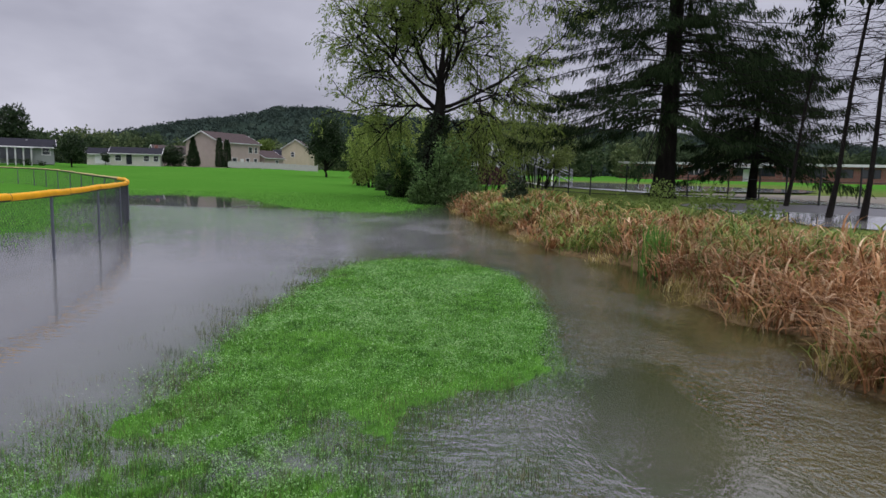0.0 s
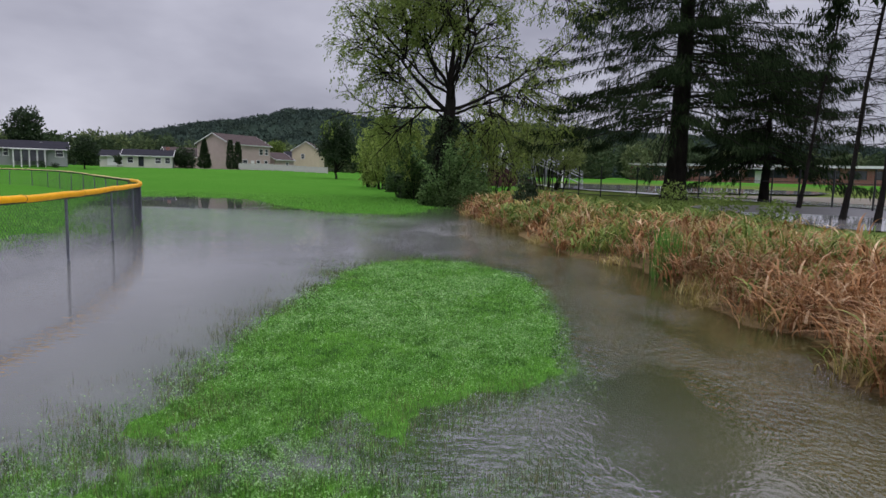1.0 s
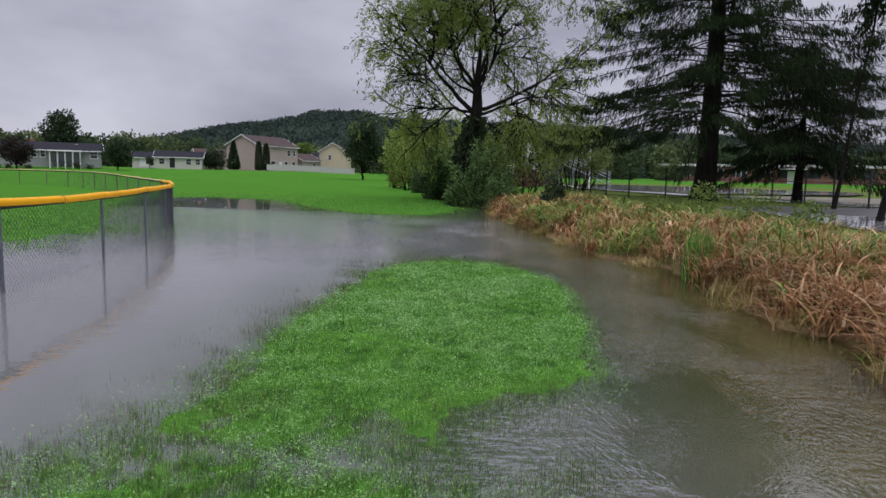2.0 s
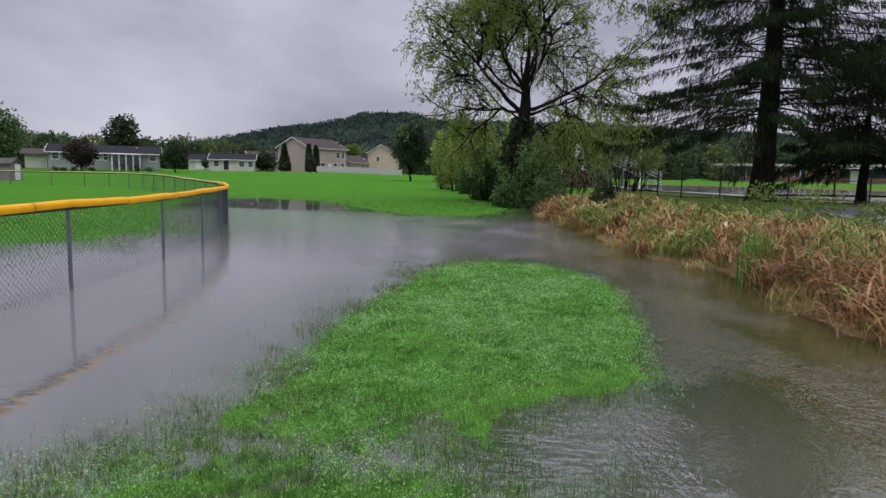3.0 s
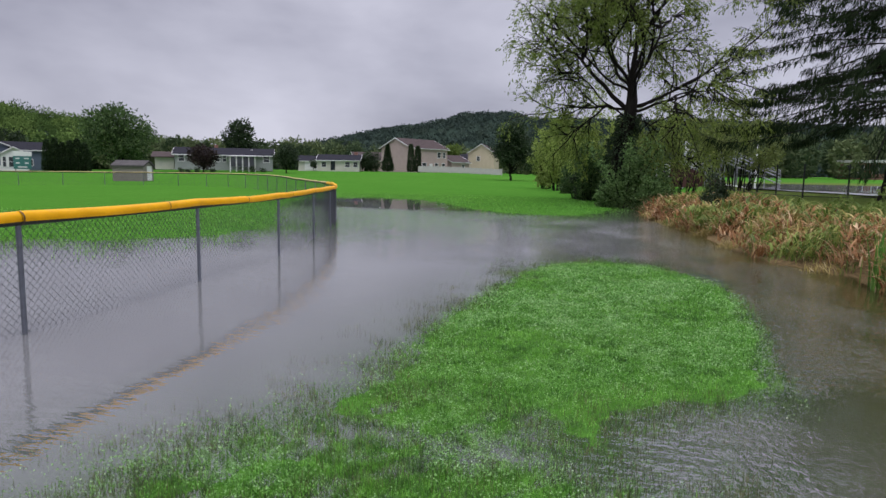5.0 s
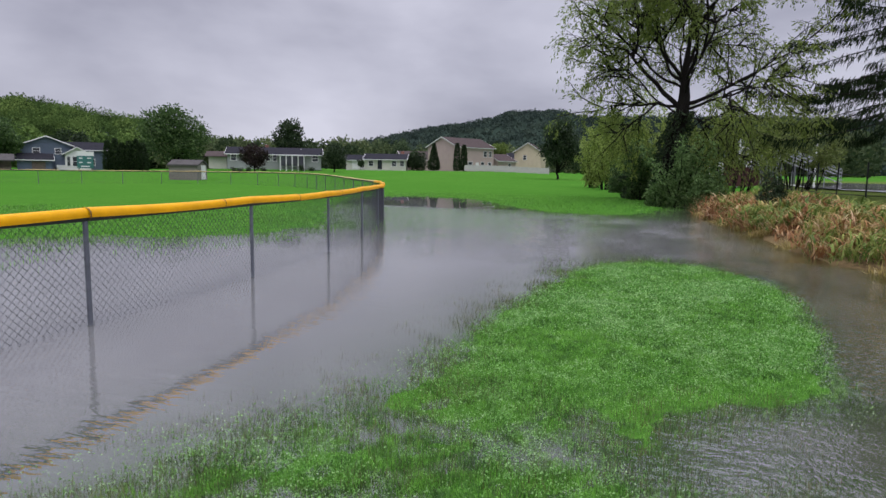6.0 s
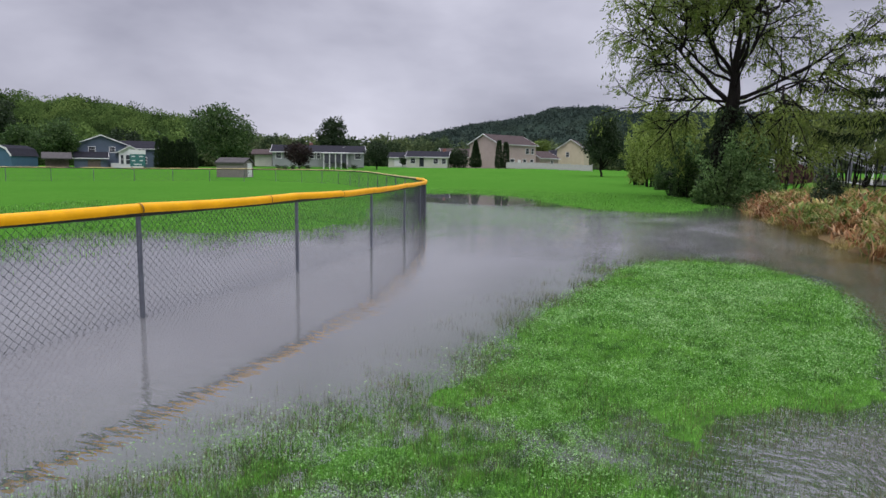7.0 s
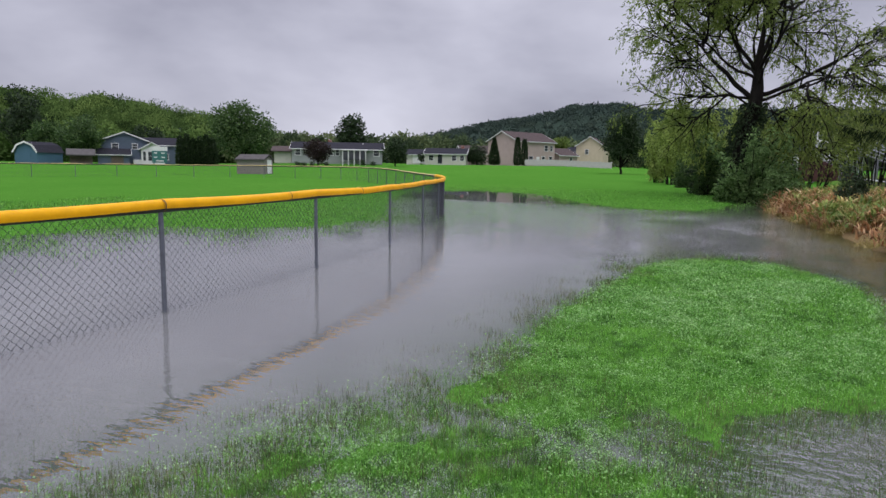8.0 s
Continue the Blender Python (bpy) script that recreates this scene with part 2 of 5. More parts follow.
thatch = g.ramp(g.noise(14, 5), (0.3, (0.06, 0.045, 0.022)), (0.7, (0.20, 0.14, 0.07)))
grass = g.mix(lit.outputs["Fac"], grass, thatch)
g_z = g.place()["Z"]
g.color(g.mix(g.span(g_z, -0.11, -0.01), silt, grass)).bump(fine, 0.6, 0.05)
M_GROUND = g.m
ground = tagged(new("ground", mesh_arrays("ground", np.stack([GX, GY, GZ], -1).reshape(-1, 3),
                np.concatenate([gi, gi + 1, gi + nx + 1, gi + nx], 1), M_GROUND)),
                "mown green lawn, soaked and flooded in its hollows", "lawn", kind="structure")
bank_d = inside(BANK, GX, GY).ravel()
near_bank = np.clip((bank_d + 0.6) / 0.5, 0, 1) * np.clip((4.6 - bank_d) / 2.0, 0, 1) * (GY.ravel() < 40)
near_bank = np.maximum(near_bank, 0.5 * np.clip((bank_d - 2) / 2, 0, 1) * np.clip((48 - bank_d) / 12, 0, 1) * (GY.ravel() < 85))
turf = ground.data.attributes.new("sod", "FLOAT", "POINT")
turf.data.foreach_set("value", (0.8 * np.clip(inside(ISLAND, GX, GY).ravel() + 1.2, 0, 1)).astype(np.float32))
layer = ground.data.attributes.new("litter", "FLOAT", "POINT")
layer.data.foreach_set("value", near_bank.astype(np.float32))
ground.data.polygons.foreach_set("use_smooth", [True] * len(ground.data.polygons))

# flood water: smooth grey pool beside a brown running channel
w = Mat("flood_water", 0.04, 0, 0.5)
wp = w.place()


def slant(k):
    n = w.node("ShaderNodeMath")
    n.operation = "MULTIPLY_ADD"
    w.link(wp["Y"], n.inputs[0])
    n.inputs[1].default_value = k
    w.link(wp["X"], n.inputs[2])
    return n.outputs[0]


run = w.span(slant(0.04), 0.2, 2.3)
stir = w.span(slant(0.20), -0.6, 2.2)
murk = w.noise(0.6, 4)
brown = w.ramp(murk, (0.3, (0.046, 0.046, 0.016)), (0.7, (0.098, 0.088, 0.036)))
grey = w.ramp(murk, (0.3, (0.165, 0.166, 0.162)), (0.7, (0.195, 0.196, 0.192)))
silt_c = w.mix(run, grey, brown)


def arith(op, a, b):
    n = w.node("ShaderNodeMath")
    n.operation = op
    w.link(a, n.inputs[0])
    w.link(b, n.inputs[1])
    return n.outputs[0]


# long lazy ripples on the pool, a glassy lee under the far lawn, broken water in the channel
lazy = w.noise(4.2, 2, 0.5, (0.45, 1.0, 1.0))
short = w.noise(13.0, 2, 0.5, (0.32, 1.0, 1.0))
chop = w.noise(7.0, 3, 0.6, (0.8, 0.65, 1.0))
fizz = w.noise(24.0, 2, 0.6, (1.0, 0.6, 1.0))
breeze = w.ramp(w.span(wp["Y"], 0, 40), (0.0, (0.040,) * 3), (0.27, (0.046,) * 3), (0.38, (0.16,) * 3), (0.60, (0.26,) * 3), (0.645, (0.12,) * 3), (0.68, (0.002,) * 3))
calm = arith("MULTIPLY", breeze, w.span(w.noise(0.33, 3), 0.35, 0.65, 0.6, 1.6))
swift = w.span(w.noise(0.7, 3, 0.5, (1.0, 0.5, 1.0)), 0.42, 0.62, 0.06, 1.0)
lively = arith("MULTIPLY", arith("MULTIPLY", stir, swift), w.span(wp["Y"], 22, 27, 1.0, 0.1))
force = arith("MAXIMUM", calm, lively)
both = w.mix(stir, w.mix(0.5, lazy, short), w.mix(0.40, w.mix(0.6, lazy, chop), fizz))
wb = w.node("ShaderNodeBump", Distance=0.12)
w.link(force, wb.inputs["Strength"])
w.link(both, wb.inputs["Height"])
body = w.node("ShaderNodeBsdfDiffuse")
w.link(silt_c, body.inputs["Color"])
clear = w.node("ShaderNodeBsdfTransparent")
clear.inputs["Color"].default_value = (0.80, 0.78, 0.66, 1)
depth = w.node("ShaderNodeAttribute")
depth.attribute_name = "depth"
deep = w.node("ShaderNodeMixShader")
w.link(w.ramp(depth.outputs["Fac"], (0.0, (0.90,) * 3), (0.02, (0.62,) * 3), (0.08, (0.24,) * 3), (0.25, (0.12,) * 3)), deep.inputs[0])
w.link(body.outputs[0], deep.inputs[1])
w.link(clear.outputs[0], deep.inputs[2])
shine = w.node("ShaderNodeBsdfGlossy", Roughness=0.015)
w.link(wb.outputs["Normal"], shine.inputs["Normal"])
fres = w.node("ShaderNodeFresnel", IOR=1.8)
w.link(wb.outputs["Normal"], fres.inputs["Normal"])
wm = w.node("ShaderNodeMixShader")
w.link(fres.outputs[0], wm.inputs[0])
w.link(deep.outputs[0], wm.inputs[1])
w.link(shine.outputs[0], wm.inputs[2])
w.link(wm.outputs[0], [n for n in w.t.nodes if n.type == "OUTPUT_MATERIAL"][0].inputs["Surface"])
M_WATER = w.m
low = GZ < 0.04
wet = (low[:-1, :-1] | low[:-1, 1:] | low[1:, :-1] | low[1:, 1:]) & (GX[:-1, :-1] > -60) & (GX[:-1, :-1] < 6) & (GY[:-1, :-1] < 80) & (GY[:-1, :-1] > -60)
wi = gi[wet.ravel()]
water = tagged(new("water", mesh_arrays("water", np.stack([GX, GY, 0 * GX], -1).reshape(-1, 3), np.concatenate([wi, wi + 1, wi + nx + 1, wi + nx], 1), M_WATER)),
               "grey-brown flood water, rippled and muddy, lying over the grass", "water", kind="structure")
deepness = water.data.attributes.new("depth", "FLOAT", "POINT")
deepness.data.foreach_set("value", np.clip(-GZ, 0, 1).ravel().astype(np.float32))

M_BARK = plain("bark", (0.018, 0.016, 0.014), 0.95, vary=0.45, scale=5, bump=0.9, dist=0.05, stretch=(1, 1, 0.25), spec=0.05)
M_STEEL = plain("galvanised_steel", (0.12, 0.13, 0.15), 0.5, 0.4, 0.2, 14, 0.1, 0.002)
M_WIRE = plain("mesh_wire", (0.04, 0.043, 0.052), 0.6, 0.3, 0.25, 10, 0.0)
M_YELLOW = plain("yellow_plastic", (0.68, 0.335, 0.002), 0.5, 0, 0.12, 3, 0.08, 0.004, spec=0.15)

# ---------------------------------------------------------------- outfield fence
FENCE = [(-5.35, -4.85), (-5.4, -1.65), (-5.52, 1.55), (-5.75, 4.74), (-6.13, 7.92), (-6.68, 11.07), (-7.55, 14.15), (-8.6, 17.15), (-9.9, 20.2), (-12.5, 24.8),
         (-17.3, 31.4), (-23.0, 38.2), (-30.0, 45.0), (-37.5, 48.0), (-44.5, 46.0), (-50, 40.5), (-54, 34), (-56.5, 27), (-58, 18), (-59, 8)]


def smooth_line(pts, step):
    """Even steps along a smooth line through the points."""
    p = np.array(pts, float)
    p = np.vstack([2 * p[0] - p[1], p, 2 * p[-1] - p[-2]])
    out = []
    for i in range(1, len(p) - 2):
        for k in np.linspace(0, 1, 20, endpoint=False):
            a, b, c, d = p[i - 1:i + 3]
            out.append(0.5 * (2 * b + (c - a) * k + (2 * a - 5 * b + 4 * c - d) * k * k + (3 * b - a - 3 * c + d) * k ** 3))
    out = np.array(out)
    s = np.concatenate([[0], np.cumsum(np.linalg.norm(np.diff(out, axis=0), axis=1))])
    t = np.arange(0, s[-1], step)
    return np.stack([np.interp(t, s, out[:, 0]), np.interp(t, s, out[:, 1])], 1)


def fence_foot(x, y):
    return max(height(x, y), 0.0) - 0.04


M_DARKRAIL = plain("underside_shade_rail", (0.035, 0.036, 0.03), 0.7, 0.2, 0.25, 8)
M_TAN_CAP = plain("tan_plastic", (0.46, 0.36, 0.16), 0.6, 0, 0.12, 3, 0.08, 0.004, spec=0.1)
M_STRAP = plain("dark_strap", (0.10, 0.055, 0.01), 0.6, 0, 0.2, 8)


def make_outfield_fence():
    f = thing("outfield_fence", "chain-link outfield fence with yellow rail cap, standing in flood water", "fence")
    line = smooth_line(FENCE, 0.8)
    foot = np.array([fence_foot(x, y) for x, y in line])
    foot = np.convolve(np.pad(foot, 6, mode="edge"), np.ones(13) / 13, "valid")
    rngf = np.random.default_rng(4)
    top = foot + 1.13
    for i in range(0, len(line) - 4, 4):
        x, y = line[i]
        t = Tubes(8)
        t.add([(x, y, -0.5), (x, y, 0.4), (x, y, top[i])], [0.026, 0.026, 0.026])
        part("post", t.mesh("post", M_STEEL), M_STEEL, f, smooth=True)
        # wire mesh between this post and the next
        wires = Tubes(3)
        seg = [np.array([*line[i + k], 0]) for k in range(5)]
        length, high, pitch = 0.8 * 4, 1.09, 0.086

        def at(u, v):
            u = min(max(u, 0), length - 1e-6)
            k = int(u // 0.8)
            a = u / 0.8 - k
            p = seg[k] * (1 - a) + seg[k + 1] * a
            p[2] = (foot[i + k] * (1 - a) + foot[i + k + 1] * a) + 0.03 + v
            return p
        n = int((length + high) / pitch)
        thick = 0.0025 if line[i][1] < 23 and line[i][0] > -25 else 0.0014
        for k in range(n):
            u0 = k * pitch - high
            a, b = max(u0, 0), min(u0 + high, length)
            if b - a > 0.01:
                m = (a + b) / 2
                wires.add([at(a, a - u0), at(m, m - u0), at(b, b - u0)], [thick] * 3)
                wires.add([at(a, high - (a - u0)), at(m, high - (m - u0)), at(b, high - (b - u0))], [thick] * 3)
        part("wire_mesh", wires.mesh("wire_mesh", M_WIRE), M_WIRE, f)
    # slack tension wire low on the fence
    t = Tubes(4)
    t.add([(*p, z + 0.03) for p, z in zip(line, foot)], [0.003] * len(line))
    part("tension_wire", t.mesh("tension_wire", M_WIRE), M_WIRE, f)
    # rail cap in lengths that butt, each a little out of line
    fine = smooth_line(FENCE, 0.8 / 3)
    ftop = np.interp(np.arange(len(fine)) / 3, np.arange(len(top)), top)
    # top rail, thick and near-black: paints the shade under the open-bottomed cap
    t = Tubes(7)
    t.add([(*p, z + 0.026) for p, z in zip(line, top)], [0.046] * len(line))
    part("top_rail", t.mesh("top_rail", M_DARKRAIL), M_DARKRAIL, f, "steel top rail inside the cap, coloured dark as the cap's shaded underside", smooth=True)
    a = np.linspace(radians(-22), radians(202), 12)
    piece = 9
    for i in range(0, len(fine) - piece, piece):
        vs = []
        drop = rngf.uniform(-0.012, 0.012)
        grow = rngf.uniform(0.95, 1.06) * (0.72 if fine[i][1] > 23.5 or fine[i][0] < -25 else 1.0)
        for k in range(piece + 1):
            p = fine[i + k]
            d = fine[min(i + k + 1, len(fine) - 1)] - fine[i + k - 1 if i + k else 0]
            d /= np.linalg.norm(d)
            side = np.array([d[1], -d[0], 0])
            sag = -0.018 * math.sin(math.pi * ((i + k) % 12) / 12)
            for q in a:
                vs.append(np.array([*p, ftop[i + k] + 0.045 + drop + sag]) + side * 0.056 * grow * math.cos(q) + np.array([0, 0, 0.074 * grow * math.sin(q)]))
        j = np.arange(11)
        fs = np.concatenate([np.stack([k * 12 + j, k * 12 + j + 1, k * 12 + 13 + j, k * 12 + 12 + j], 1) for k in range(piece)])
        if line[0][1] < fine[i][1] < 24:
            st = Tubes(14)
            p0, p1 = np.array([*fine[i], ftop[i] + 0.045 + drop]), np.array([*fine[i + 1], ftop[i + 1] + 0.045 + drop])
            st.add([p0, p0 + (p1 - p0) * 0.07], [0.074, 0.074])
            part("seam_strap", st.mesh("seam_strap", M_STRAP), M_STRAP, f, "dark strap round the rail cap")
        # the far stretch of cap is paler and thinner than the near one
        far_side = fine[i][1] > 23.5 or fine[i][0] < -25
        cap_m = M_TAN_CAP if far_side else M_YELLOW
        part("rail_cap", mesh_arrays("rail_cap", np.array(vs), fs, cap_m), cap_m, f, "thin pale tan rail cap" if far_side else "yellow plastic rail cap", smooth=True)
    return f


make_outfield_fence()

# ---------------------------------------------------------------- foliage materials
M_LEAF_ASH = foliage("ash_leaf", (0.085, 0.12, 0.026), (0.18, 0.25, 0.05), (0.30, 0.37, 0.095), 0.55)
M_LEAF_BUSH = foliage("bush_leaf", (0.055, 0.105, 0.034), (0.14, 0.235, 0.075), (0.25, 0.37, 0.14), 0.45)
M_LEAF_WILLOW = foliage("willow_leaf", (0.13, 0.18, 0.040), (0.25, 0.325, 0.075), (0.37, 0.45, 0.13), 0.55)
M_LEAF_OLIVE = foliage("olive_leaf", (0.09, 0.12, 0.034), (0.17, 0.215, 0.06), (0.27, 0.32, 0.10), 0.5)
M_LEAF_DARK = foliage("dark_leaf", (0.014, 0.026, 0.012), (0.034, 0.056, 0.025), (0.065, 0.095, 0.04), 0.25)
M_LEAF_MID = foliage("broad_leaf", (0.030, 0.06, 0.02), (0.07, 0.125, 0.038), (0.13, 0.20, 0.065))
M_LEAF_LIGHT = foliage("pale_leaf", (0.07, 0.11, 0.022), (0.14, 0.20, 0.045), (0.22, 0.29, 0.08))
M_NEEDLE = foliage("spruce_needle", (0.010, 0.018, 0.008), (0.022, 0.036, 0.016), (0.045, 0.064, 0.028), 0.25, 0.9, gloss=0.0)
M_LEAF_RED = foliage("purple_leaf", (0.014, 0.010, 0.010), (0.03, 0.020, 0.018), (0.06, 0.045, 0.03), 0.25)


# ---------------------------------------------------------------- trees
def limb(rng, p, d, length, bend, steps=7, wander=0.10):
    """A wandering line from p along d; bend pulls it up (+) or down (-)."""
    pts, d = [np.array(p, float)], np.array(d, float) / np.linalg.norm(d)
    for _ in range(steps):
        d = d + rng.normal(0, wander, 3) + np.array([0, 0, bend / steps])
        d /= np.linalg.norm(d)
        pts.append(pts[-1] + d * length / steps)
    return np.array(pts)


def sideways(rng, d, angle):
    d = d / np.linalg.norm(d)
    a = np.cross(d, rng.normal(0, 1, 3))
    a /= np.linalg.norm(a)
    return d * math.cos(angle) + a * math.sin(angle)


def make_ash(at):
    """Old tree with an ivied trunk that forks low into long, winding limbs hung with drooping sprays."""
    rng = np.random.default_rng(11)
    t = thing("ash_tree", "tall broadleaf tree with dark trunk and thin yellow-green crown", "tree", at=at)
    wood, twigs, tips, dirs = Tubes(9), Tubes(5), [], []
    trunk = np.array([(-0.25, 0, -0.3), (-0.2, 0, 0.6), (-0.1, 0, 2.0), (0.08, 0, 3.4), (0.42, 0, 4.6), (0.5, 0.05, 5.6), (0.46, 0.05, 7.0), (0.62, 0, 8.6)])
    wood.add(trunk, [0.66, 0.48, 0.40, 0.37, 0.36, 0.29, 0.17, 0.09])
    starts = []
    for az, tilt, length, z, r, bend in [(180, 56, 8.4, 4.9, 0.20, 0.9), (172, 76, 5.4, 5.1, 0.12, 0.0), (196, 34, 8.6, 6.3, 0.15, 0.25), (12, 60, 7.8, 5.2, 0.16, 0.3), (-8, 76, 6.0, 4.9, 0.12, 0.1),
                                         (24, 30, 10.5, 6.9, 0.16, 0.1), (90, 45, 8.5, 5.7, 0.13, 0.3), (-90, 50, 8.5, 5.6, 0.13, 0.3), (160, 14, 10.5, 8.2, 0.14, 0.2), (15, 8, 10.5, 8.4, 0.14, 0.1),
                                         (-60, 38, 9.5, 6.4, 0.13, 0.2), (140, 48, 7.5, 6.1, 0.13, 0.3), (-150, 80, 6.4, 4.7, 0.08, -0.3), (50, 80, 6.6, 4.6, 0.08, -0.3), (8, 46, 9.6, 6.6, 0.13, 0.15), (184, 66, 6.4, 6.0, 0.11, 0.25)]:
        a, b = radians(az), radians(tilt)
        d = np.array([math.cos(a) * math.sin(b), math.sin(a) * math.sin(b), math.cos(b)])
        pts = limb(rng, (np.interp(z, trunk[:, 2], trunk[:, 0]), 0.02, z), d, length, bend, 12, 0.18)
        wood.add(pts, 0.016 + (r * 0.70 - 0.016) * np.linspace(1, 0, len(pts)) ** 1.1)
        starts.append(pts)
        for _ in range(2):
            i = rng.integers(3, 7)
            fork = limb(rng, pts[i], sideways(rng, pts[i + 1] - pts[i], rng.uniform(0.45, 0.8)), length * rng.uniform(0.4, 0.6), 0.15, 12, 0.15)
            wood.add(fork, 0.014 + r * 0.42 * np.linspace(1, 0, len(fork)) ** 1.1)
            starts.append(fork)
    for pts in starts:
        for k in range(8):
            i = int(rng.integers(3, 12))
            d = pts[i + 1] - pts[i]
            sub = limb(rng, pts[i], sideways(rng, d, rng.uniform(0.5, 1.1)), rng.uniform(1.2, 3.0), -0.25, 6, 0.17)
            wood.add(sub, np.linspace(0.040, 0.010, len(sub)))
            for _ in range(5):
                j = rng.integers(1, 6)
                tw = limb(rng, sub[j], sideways(rng, sub[j] - sub[j - 1], rng.uniform(0.4, 1.1)), rng.uniform(0.6, 1.3), -0.55, 4, 0.2)
                twigs.add(tw, np.linspace(0.014, 0.004, len(tw)))
                tips.append(tw[1:])
                dirs.append(np.diff(tw, axis=0))
            tips.append(sub[-2:])
            dirs.append(np.diff(sub, axis=0)[-2:])
    part("trunk", wood.mesh("trunk", M_BARK), M_BARK, t, "dark furrowed trunk and limbs", smooth=True)
    tagged(part("twig_spray", twigs.mesh("twig_spray", M_BARK), M_BARK, t), kind="stuff")
    c, d = np.concatenate(tips), np.concatenate(dirs)
    keep = rng.random(len(c)) < 0.50 + 0.28 * np.sin(c[:, 0] * 1.1 + 1) * np.sin(c[:, 2] * 1.3 + c[:, 1])
    c, d = c[keep], d[keep]
    # each spray: leaflets in pairs down a short hanging stalk
    n = 12
    step = np.tile(np.linspace(0, 1, n), len(c))[:, None]
    d = d / (np.linalg.norm(d, axis=1)[:, None] + 1e-9)
    hang = np.repeat(d * 0.5 + np.array([0, 0, -0.38]) + rng.normal(0, 0.22, d.shape), n, 0)
    c = np.repeat(c, n, 0) + hang * step * 0.75 + rng.normal(0, 0.07, (len(c) * n, 3))
    part("crown", leaf_mesh("crown", c, hang * 1.4, 0.20, 0.062, M_LEAF_ASH, rng, 0.45), M_LEAF_ASH, t, "sparse yellow-green foliage")
    m = 2600
    z = rng.uniform(0.2, 4.9, m)
    a = rng.uniform(0, 2 * math.pi, m)
    r = np.interp(z, [0, 2.5, 4.9], [0.62, 0.62, 0.44]) * rng.uniform(0.85, 1.25, m) * (1 + 0.18 * np.sin(5 * z + 3 * a))
    q = np.stack([np.interp(z, trunk[:, 2], trunk[:, 0]) + r * np.cos(a), r * np.sin(a), z], 1)
    part("ivy", leaf_mesh("ivy", q, np.stack([np.cos(a), np.sin(a), -0.8 + 0 * a], 1), 0.15, 0.13, M_LEAF_DARK, rng, 0.4), M_LEAF_DARK, t, "dark ivy round the trunk")
    return t


def make_spruce(name, label, at, high, bare, reach, seed, lowest=0.30, trunk_r=0.48, per=6, step=0.5):
    """Spruce: whorls of sagging boughs hung with curtains of needles."""
    rng = np.random.default_rng(seed)
    t = thing(name, label, "tree", at=at)
    wood, boughs, cs, ds = Tubes(10), Tubes(4), [], []
    zs = np.array([-0.3, 0.25, 1.0, 2.5, high * 0.4, high * 0.7, high])
    wood.add(np.stack([rng.normal(0, 0.05, 7), rng.normal(0, 0.05, 7), zs], 1), np.array([1.55, 1.25, 1.05, 0.92, 0.68, 0.38, 0.04]) * trunk_r)
    z = bare
    while z < high - 0.4:
        f = (z - bare) / (high - bare)
        for k in range(per):
            a = rng.uniform(0, 2 * math.pi)
            ln = reach * (1 - f) ** 0.75 * rng.uniform(0.55, 1.08) + 0.3
            d0 = np.array([math.cos(a), math.sin(a), rng.uniform(-0.22, 0.12) + 0.4 * f])
            pts = limb(rng, (0, 0, z + rng.uniform(-0.3, 0.3)), d0, ln, -lowest, 5, 0.05)
            pts = np.vstack([pts, limb(rng, pts[-1], pts[-1] - pts[-2], ln * 0.25, 0.45, 2, 0.04)[1:]])
            boughs.add(pts, np.linspace(0.055 * (1 - 0.6 * f), 0.008, len(pts)))
            if rng.random() < 0.06:
                continue
            m = int(ln * 27)
            s = rng.uniform(0.12, 1, m) ** 0.8 * (len(pts) - 1)
            i = np.minimum(s.astype(int), len(pts) - 2)
            q = pts[i] + (pts[i + 1] - pts[i]) * (s - i)[:, None]
            out = pts[-1] - pts[0]
            out = out / np.linalg.norm(out)
            side = np.array([-out[1], out[0], 0])
            wdt = (0.10 + 0.5 * (1 - s / len(pts))) * 0.85
            q = q + side * (rng.normal(0, 1, m) * wdt)[:, None]
            for _ in range(2):
                cs.append(q + rng.normal(0, 0.10, q.shape))
                ds.append(np.tile(np.array([0, 0, -1.0]) + out * 0.45, (m, 1)) + side * rng.normal(0, 0.4, (m, 1)))
        z += step * rng.uniform(0.8, 1.25)
    part("trunk", wood.mesh("trunk", M_BARK), M_BARK, t, "dark scaly trunk", smooth=True)
    tagged(part("bough_frame", boughs.mesh("bough_frame", M_BARK), M_BARK, t), kind="stuff")
    c, d = np.concatenate(cs), np.concatenate(ds)
    part("needles", leaf_mesh("needles", c, d, 0.46, 0.055, M_NEEDLE, rng, 0.30), M_NEEDLE, t, "dark drooping needles")
    return t


